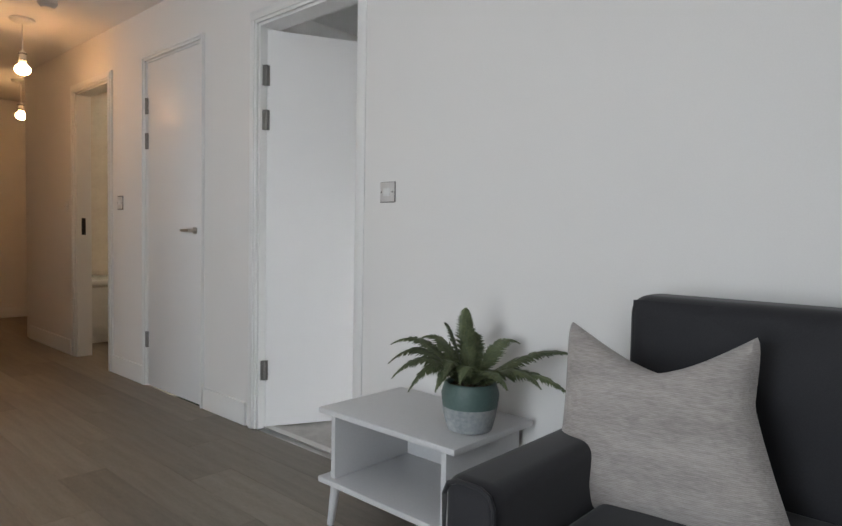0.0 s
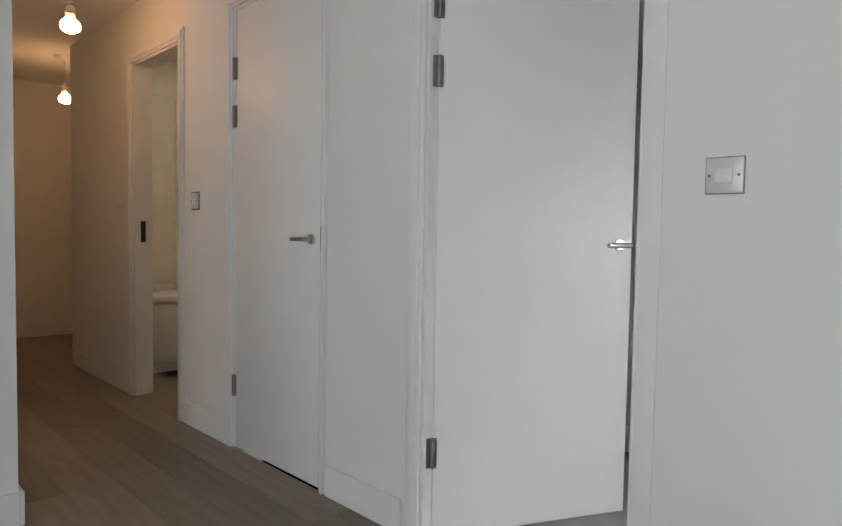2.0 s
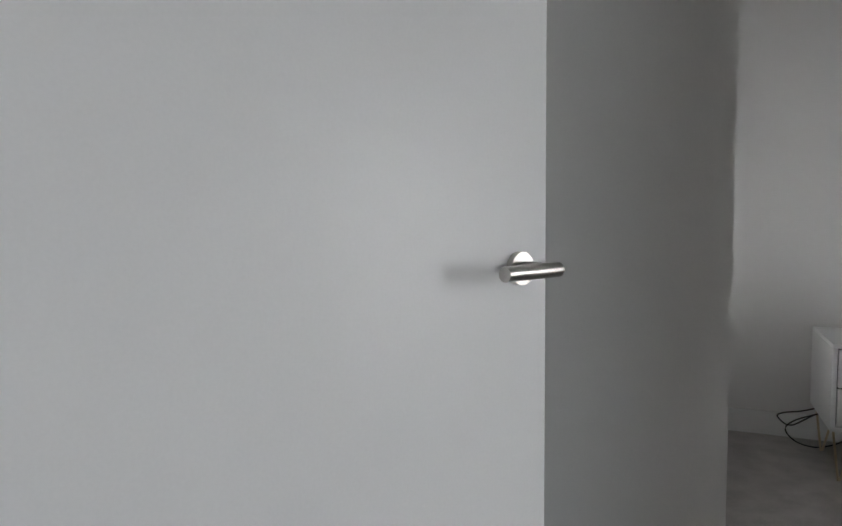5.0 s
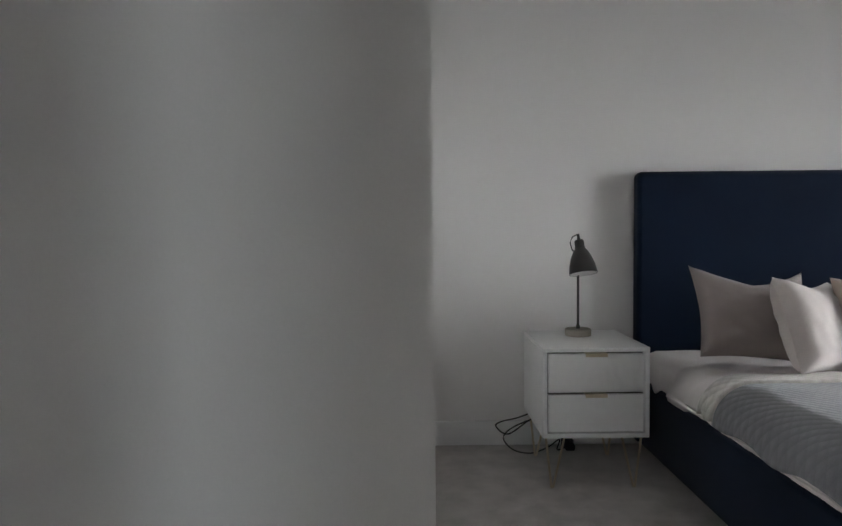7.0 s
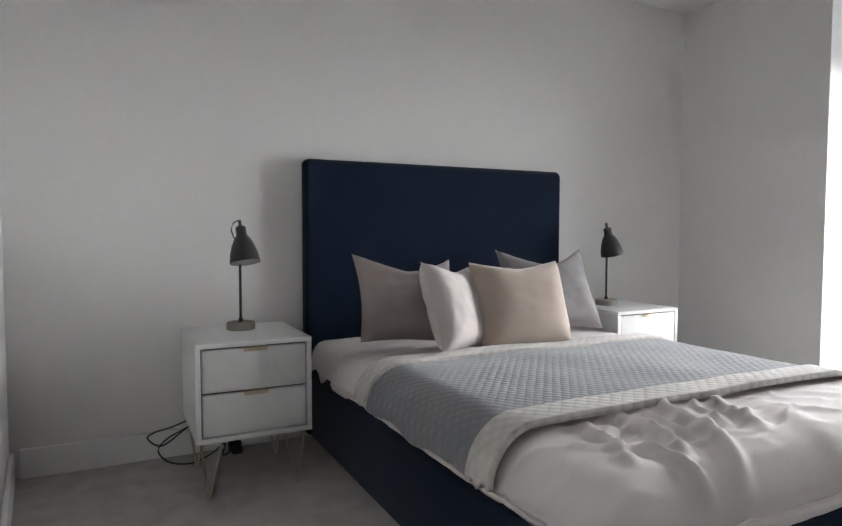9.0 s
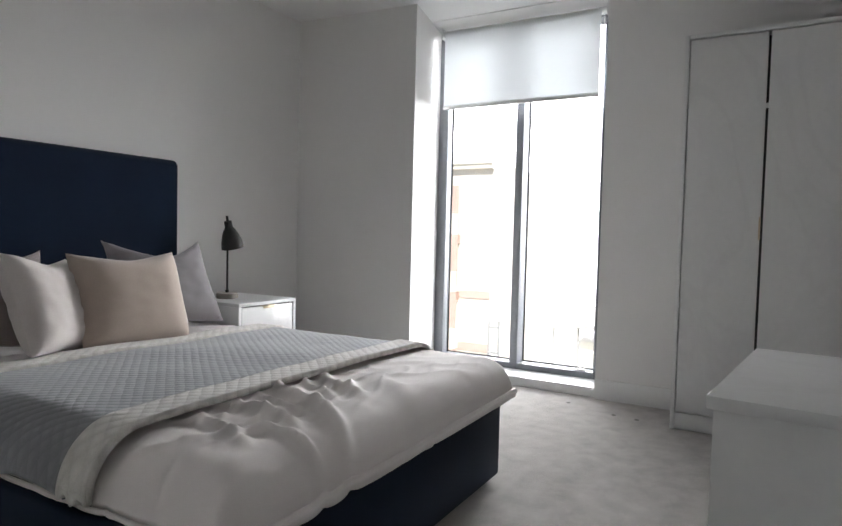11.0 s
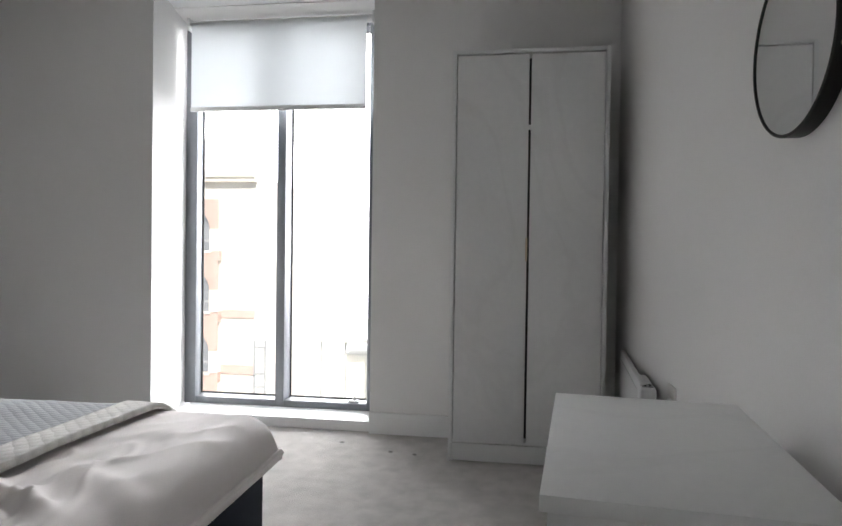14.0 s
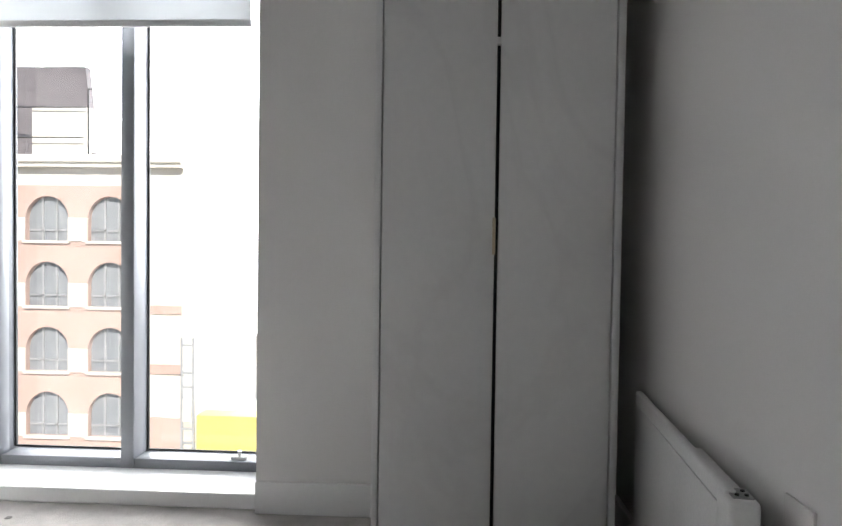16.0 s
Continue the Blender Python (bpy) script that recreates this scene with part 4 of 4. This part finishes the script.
# wardrobe
d = thing("wardrobe", "tall white two-door wardrobe with marbled doors beside the window", "wardrobe", pose(4.05, 0.565, 0))
for nm, r in (("side_panel", (0.0, 0.355, -0.352, -0.334, 0, 1.90)), ("side_panel", (0.0, 0.355, 0.334, 0.352, 0, 1.90)), ("top_panel", (0.0, 0.355, -0.334, 0.334, 1.882, 1.90)),
              ("bottom_panel", (0.02, 0.345, -0.334, 0.334, 0.085, 0.10)), ("back_panel", (0.345, 0.353, -0.334, 0.334, 0.0, 1.882))):
    bm = bmesh.new()
    box(bm, *r, 0.001)
    part(nm, bm, LAMINATE, d)
bm = bmesh.new()
box(bm, 0.008, 0.024, -0.333, 0.333, 0.004, 0.084, 0.001)
part("plinth", bm, LAMINATE, d)
# added black strip that darkens the slit between the doors like shade
bm = bmesh.new()
box(bm, 0.05, 0.06, -0.03, 0.03, 0.11, 1.87)
part("door_gap_shade", bm, BLACK, d, "black strip painting the shade between the doors")
for y0, y1, hy in ((-0.330, -0.006, -1), (0.005, 0.330, 1)):
    bm = bmesh.new()
    box(bm, 0.004, 0.022, y0, y1, 0.092, 1.876, 0.001)
    dr = part("door", bm, MARBLE, d, "white marbled door")
    if hy > 0:
        bm = bmesh.new()
        box(bm, -0.012, 0.006, y0 - 0.002, y0 + 0.006, 0.935, 1.04, 0.001)
        part("handle", bm, BRASS, dr, "thin brass edge handle")
        bm = bmesh.new()
        box(bm, 0.006, 0.02, -0.006, 0.005, 1.535, 1.556)
        part("catch", bm, PLASTIC, dr, "white catch")

# chest of drawers
d = thing("chest_of_drawers", "white chest of drawers with marbled top against the wall", "chest of drawers", pose(2.264, 0.378, 0, 0, 0, -6))
bm = bmesh.new()
box(bm, -0.300, 0.300, -0.172, 0.193, 0.637, 0.660, 0.002)
part("top", bm, MARBLE, d)
for nm, r in (("side_panel", (-0.294, -0.276, -0.169, 0.182, 0.0, 0.637)), ("side_panel", (0.276, 0.294, -0.169, 0.182, 0.0, 0.637)),
              ("back_panel", (-0.276, 0.276, -0.169, -0.161, 0.0, 0.637)), ("bottom_panel", (-0.276, 0.276, -0.161, 0.15, 0.03, 0.046))):
    bm = bmesh.new()
    box(bm, *r, 0.001)
    part(nm, bm, MARBLE if nm == "side_panel" else LAMINATE, d)
# black sheet in place of the shade in the chest's drawer gaps
bm = bmesh.new()
box(bm, -0.276, 0.276, 0.150, 0.156, 0.046, 0.636)
part("gap_shade", bm, BLACK, d, "black sheet painting the shade behind the drawers")
for i in range(3):
    bm = bmesh.new()
    box(bm, -0.273, 0.273, 0.166, 0.184, 0.052 + 0.196 * i, 0.240 + 0.196 * i, 0.001)
    dr = part("drawer", bm, MARBLE, d, "white marbled drawer front")
    bm = bmesh.new()
    box(bm, -0.05, 0.05, 0.162, 0.193, 0.2395 + 0.196 * i, 0.2425 + 0.196 * i)
    box(bm, -0.05, 0.05, 0.1905, 0.193, 0.230 + 0.196 * i, 0.2425 + 0.196 * i)
    part("pull", bm, BRASS, dr, "thin brass edge pull")

# mirror
d = thing("wall_mirror", "round mirror in a dark metal frame on the wall", "mirror", pose(2.425, W1, 1.359))
FACE = pose(0, 0, 0, -90, 0, 0)
bm = bmesh.new()
lathe(bm, [(0.1655, 0.0), (0.1655, 0.029), (0.1675, 0.031), (0.170, 0.031), (0.172, 0.029), (0.172, 0.0)], 96, FACE)
bmesh.ops.delete(bm, geom=[f for f in bm.faces if len(f.verts) > 8], context="FACES_ONLY")
part("mirror_frame", bm, GUN, d)
bm = bmesh.new()
bmesh.ops.create_circle(bm, cap_ends=True, radius=0.1653, segments=96, matrix=FACE @ pose(0, 0, 0.028))
part("mirror_glass", bm, MIRROR, d, "silvered mirror glass", False)
bm = bmesh.new()
tube(bm, [(-0.158, 0.015, -0.052), (-0.1665, 0.015, -0.0545)], 0.006, 12)
part("stud", bm, BRASS, d, "small brass stud")

# heater and socket
d = thing("panel_heater", "slim white electric panel heater fixed to the wall", "heater", pose(3.75, W1, 0.0, 0, 0, -5))
bm = bmesh.new()
box(bm, -0.37, 0.40, 0.036, 0.056, 0.10, 0.53, 0.006, 3)
panel = part("panel", bm, PLASTIC, d)
bm = bmesh.new()
box(bm, -0.34, 0.37, 0.056, 0.0595, 0.13, 0.495, 0.003, 2)
part("front_plate", bm, PLASTIC, panel, "raised white front plate")
bm = bmesh.new()
box(bm, -0.34, -0.04, -0.003, 0.036, 0.14, 0.50)
part("back_box", bm, PLASTIC, d)
bm = bmesh.new()
box(bm, -0.405, -0.33, 0.006, 0.060, 0.10, 0.522, 0.010, 3)
cb = part("control_box", bm, PLASTIC, d)
bm = bmesh.new()
box(bm, -0.392, -0.345, 0.014, 0.050, 0.5215, 0.5245, 0.001)
pad = part("control_pad", bm, BARGREY, cb, "grey control pad")
for i in range(2):
    for k in range(2):
        bm = bmesh.new()
        tube(bm, [(-0.38 + 0.02 * i, 0.024 + 0.016 * k, 0.5245), (-0.38 + 0.02 * i, 0.024 + 0.016 * k, 0.527)], 0.004, 10)
        part("button", bm, GUN, cb, "dark round button")
d = wall_plate("wall_socket", "steel edged wall socket above the chest", pose(3.305, W1, 0.50, 0, 0, 180), 0.086, 0.086, True, False)
bm = bmesh.new()
box(bm, 0.004, 0.044, -0.024, -0.007, -0.034, 0.006, 0.005)
part("plug", bm, PLASTIC, d, "white plug")
bm = bmesh.new()
tube(bm, [(3.28, W1 + 0.018, 0.470), (3.285, W1 + 0.028, 0.43), (3.33, W1 + 0.028, 0.40), (3.38, W1 + 0.022, 0.40), (3.44, W1 + 0.02, 0.42)], 0.004, 8)
tagged(mesh_object("heater_cable", bm, PLASTIC), "white heater cable running to the wall socket", "cable")

# carpet dents
for x, y in ((4.224, 1.47), (4.12, 1.20), (4.10, 1.08), (4.30, 2.2)):
    bm = bmesh.new()
    lathe(bm, [(0.0, 0.003), (0.008, 0.004), (0.010, 0.0052), (0.012, 0.003)], 12, pose(x, y, 0))
    tagged(mesh_object("carpet_dent", bm, material("dented_pile", (0.22, 0.21, 0.20), rough=1.0, fine=300, bump=0.5)), "small round furniture dent in the carpet", "dent", kind="structure")

# window
d = tagged(thing("window_1", "tall grey aluminium window with two panes", "window", pose(4.66, 0, 0)), kind="structure")
bm = bmesh.new()
for y0, y1, y2, y3 in ((2.50, 2.60, 2.515, 2.60), (1.36, 1.45, 1.36, 1.435)):
    box(bm, 0.0, 0.055, y0, y1, 0.05, CEIL_B, 0.004)
    box(bm, 0.055, 0.13, y2, y3, 0.05, CEIL_B, 0.003)
box(bm, 0.001, 0.129, 1.45, 2.50, 0.05, 0.092, 0.004)
box(bm, 0.001, 0.129, 1.45, 2.50, CEIL_B - 0.05, CEIL_B, 0.004)
part("window_frame", bm, ALU, d)
bm = bmesh.new()
box(bm, -0.006, 0.128, 1.945, 1.998, 0.06, CEIL_B - 0.01, 0.004)
part("mullion", bm, ALU, d)
for y0, y1 in ((1.998, 2.515), (1.435, 1.945)):
    bm = bmesh.new()
    box(bm, 0.112, 0.118, y0, y1, 0.092, CEIL_B - 0.05)
    o = part("pane", bm, GLASS, d, "clear glass pane", False)
    o.visible_shadow = False
    bm = bmesh.new()
    for a, b in ((y0, y0 + 0.007), (y1 - 0.007, y1)):
        box(bm, 0.104, 0.112, a, b, 0.092, CEIL_B - 0.05)
    for a in (0.092, CEIL_B - 0.057):
        box(bm, 0.104, 0.112, y0 + 0.007, y1 - 0.007, a, a + 0.007)
    part("gasket", bm, CABLE, o, "black rubber gasket", False)
# small catch on the sill of the opening pane
bm = bmesh.new()
box(bm, 0.02, 0.05, 1.50, 1.56, 0.0925, 0.104, 0.002)
tube(bm, [(0.035, 1.53, 0.10), (0.035, 1.53, 0.125)], 0.008, 10)
part("catch", bm, PLASTIC, d, "small white window catch")

d = thing("roller_blind", "white roller blind lowered a quarter over the window", "blind", pose(4.58, 0, 0))
bm = bmesh.new()
tube(bm, [(0.0, 1.42, 2.27), (0.0, 2.50, 2.27)], 0.022, 20)
part("roller", bm, PLASTIC, d)
bm = bmesh.new()
box(bm, -0.022, -0.0205, 1.45, 2.485, 1.78, 2.275)
o = part("fabric", bm, BLIND, d, "translucent white blind fabric")
bm = bmesh.new()
box(bm, -0.029, -0.014, 1.448, 2.487, 1.765, 1.79, 0.003)
part("hem_bar", bm, PLASTIC, d)
for y in (1.408, 2.50):
    bm = bmesh.new()
    box(bm, -0.03, 0.03, y, y + 0.008, 2.235, 2.31)
    part("bracket", bm, PLASTIC, d)
bm = bmesh.new()
for i in range(70):
    lathe(bm, [(0.0, -0.003), (0.0022, -0.0015), (0.0022, 0.0015), (0.0, 0.003)], 6, pose(-0.02, 1.432, 2.26 - 0.011 * i))
part("bead_chain", bm, PLASTIC, d)

# ---- outside ----
boxes("ground", ASPHALT, [(5.2, 400, -300, 300, -9.6, -9.2)], "pale paved street far below the window", "ground")
FX = 30.0
d = thing("office_building", "orange brick office building with arched windows and cream bands", "building", pose(FX, 0, 0))
cols = [10.5 + 2.97 * k + 2.93 for k in range(12)]
rows_z = [3.06 - 3.03 * k for k in range(4)]
# the bare side bay is cream to paint its blown-out sunlight
bm = bmesh.new()
# lengthened unseen to y 60 to hold backdrop light off the mirror wall
box(bm, 0.35, 8.0, 13.1, 60.0, -9.2, 4.75)
part("wall_core", bm, STONE, d, "wall core, its side bay coloured pale for sun glare on brick")
for k, c in enumerate(cols[1:]):
    for zt in rows_z:
        bm = bmesh.new()
        zs = zt - 1.05
        out = [(c - 1.485, zt - 2.55), (c - 1.485, zt + 0.48), (c + 1.485, zt + 0.48), (c + 1.485, zt - 2.55)]
        arch = [(c - 1.02, zt - 2.08)] + [(c + 1.02 * math.cos(math.pi * (1 - i / 14)), zs + 1.05 * math.sin(math.pi * i / 14)) for i in range(15)] + [(c + 1.02, zt - 2.08)]
        fr = []
        prof = [(c - 1.485, zt - 2.08), (c - 1.485, zs)] + [(c - 1.485 + 2.97 * i / 12, zt + 0.48) for i in range(13)] + [(c + 1.485, zs), (c + 1.485, zt - 2.08)]
        a = [bm.verts.new((0, y, z)) for y, z in arch]
        b = [bm.verts.new((0, y, z)) for y, z in prof]
        a2 = [bm.verts.new((0.35, y, z)) for y, z in arch]
        for i in range(len(a) - 1):
            bm.faces.new((a[i], a[i + 1], b[i + 1], b[i]))
            bm.faces.new((a[i], a2[i], a2[i + 1], a[i + 1]))
        box(bm, 0.0, 0.35, c - 1.485, c + 1.485, zt - 2.55, zt - 2.08)
        part("brick_bay", bm, BRICK, d, smooth=False)
        bm = bmesh.new()
        for y0, y1 in ((c - 1.485, c - 1.03), (c + 1.03, c + 1.485)):
            box(bm, -0.06, 0.02, y0, y1, zt - 2.08, zt - 1.0)
        box(bm, -0.12, 0.1, c - 1.1, c + 1.1, zt - 2.18, zt - 2.06)
        part("stone_band", bm, STONE, d, "cream stone band and sill", False)
        bm = bmesh.new()
        box(bm, 0.27, 0.30, c - 1.02, c + 1.02, zt - 2.08, zt)
        wn_ = part("window", bm, DARKGLASS, d, "dark arched window", False)
        bm = bmesh.new()
        for y in (c - 0.33, c + 0.33):
            box(bm, 0.20, 0.28, y - 0.04, y + 0.04, zt - 2.08, zt - 0.05)
        box(bm, 0.20, 0.28, c - 1.0, c + 1.0, zt - 1.62, zt - 1.54)
        part("glazing_bar", bm, BARGREY, wn_, "grey glazing bars", False)
bm = bmesh.new()
box(bm, -0.16, 0.4, 13.0, 60.0, 4.6, 4.95, 0.05)
box(bm, -0.03, 0.4, 13.05, 60.0, 4.4, 4.6)
part("cornice", bm, STONE, d, "cream stone cornice", False)
bm = bmesh.new()
box(bm, 1.2, 5.0, 18.2, 20.9, 4.95, 7.4)
part("rooftop_block", bm, STONE, d, "cream rendered rooftop block", False)
bm = bmesh.new()
for i in range(20):
    z0, x0 = 5.0 + 0.27 * i, 1.6 + 0.18 * i
    box(bm, x0, x0 + 0.5, 18.1 + 0.13 * i, 60, z0, z0 + 0.30)
part("slate_roof", bm, SLATE, d, "dark slate roof in courses", False)
bm = bmesh.new()
tube(bm, [(1.0, 18.0, 4.9), (1.0, 18.0, 8.2)], 0.04, 8)
tube(bm, [(1.0, 18.05, 8.2), (1.0, 17.5, 8.2)], 0.03, 8)
tube(bm, [(1.0, 18.1, 7.35), (1.0, 22.0, 7.35)], 0.03, 8)
tube(bm, [(0.9, 18.2, 5.9), (0.9, 23.0, 5.9)], 0.03, 8)
part("roof_mast", bm, GUN, d)
# brick bands on the end bay left pale for sun glare, and the service ladder at its corner
for z0, z1 in ((-2.35, -1.95), (-5.15, -4.7), (-8.9, -7.2)):
    bm = bmesh.new()
    box(bm, 0.27, 0.36, 13.12, 14.90, z0, z1, 0.01)
    part("brick_band", bm, BRICK, d, "orange brick band", False)
bm = bmesh.new()
for y in (12.45, 13.0):
    box(bm, 0.1, 0.25, y, y + 0.10, -9.2, -3.4)
for k in range(9):
    box(bm, 0.12, 0.22, 12.5, 13.05, -9.0 + 0.65 * k, -8.9 + 0.65 * k)
part("service_ladder", bm, BARGREY, d, "grey steel service ladder", False)
for z in (-4.9, -7.3):
    bm = bmesh.new()
    box(bm, 0.05, 0.11, 12.57, 12.97, z, z + 1.1, 0.01)
    part("meter_panel", bm, STONE, d, "pale panel on the ladder", False)
bm = bmesh.new()
box(bm, 30.0, 31.0, 3.0, 12.3, -9.2, -6.95, 0.03)
tagged(mesh_object("hoarding", bm, YELLOW, False), "bright yellow hoarding along the street", "hoarding")
d = thing("low_building", "low white rendered building with a roof railing", "building", pose(42, 0, 0))
bm = bmesh.new()
box(bm, 1.5, 18, -30, 12.2, -9.2, -6.2)
part("wall", bm, material("white_render", (0.74, 0.73, 0.70), (0.68, 0.67, 0.64), rough=0.9, scale=0.4, fine=4, bump=0.05), d, smooth=False)
bm = bmesh.new()
box(bm, -0.6, 6.0, -30, 14.0, -5.05, -4.78, 0.04)
part("canopy", bm, BARGREY, d, "thin grey flat canopy", False)
for k in range(12):
    bm = bmesh.new()
    tube(bm, [(0.2, 13.4 - 1.7 * k, -9.2), (0.2, 13.4 - 1.7 * k, -5.05)], 0.09, 8)
    part("post", bm, BARGREY, d)
# added glowing sheet in place of bright sky, its width trimmed for the room light
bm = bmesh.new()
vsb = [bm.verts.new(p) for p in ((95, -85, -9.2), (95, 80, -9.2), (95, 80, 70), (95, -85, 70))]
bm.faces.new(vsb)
structure("backdrop", bm, BACKDROP_GLOW, "glowing white sheet standing in for the bright sky and haze", "backdrop")

# ---- floor planks, last ----
me = None
i = 0
y = -0.0925
row = 0
while y > -2.6:
    x = -5.25 + 0.37 * (row % 3)
    while x < 2.2:
        if me is None:
            bm = bmesh.new()
            box(bm, -0.6095, 0.6095, -0.0912, 0.0912, -0.012, 0.0, 0.0006, 1)
            o = mesh_object("plank", bm, PLANK, False)
            me = o.data
        else:
            o = new("plank", me)
        o.matrix_world = pose(x + 0.61, y - 0.0005, 0.0)
        o.parent = bpy.data.objects["floor"]
        x += 1.22
    y -= 0.183
    row += 1
for row in range(8):
    for x in (-5.25, -4.03 - 0.02):
        o = new("plank", me)
        o.matrix_world = pose(x + 0.61 - 0.3 * (row % 2), 0.0905 + 0.183 * row, 0.0)
        o.parent = bpy.data.objects["floor"]

bm = bmesh.new()
box(bm, 0.0, 0.006, -0.298, 0.298, -0.1485, 0.1485, 0.0015, 1)
tl = mesh_object("tile", bm, TILE, False)
tl.matrix_world, tl.parent = pose(-3.61, 0.42, 0.15), bpy.data.objects["wall_bathroom"]
for r in range(8):
    for c in range(3):
        if r or c:
            o = new("tile", tl.data)
            o.matrix_world, o.parent = pose(-3.61, 0.42 + 0.6 * c, 0.15 + 0.3 * r), bpy.data.objects["wall_bathroom"]
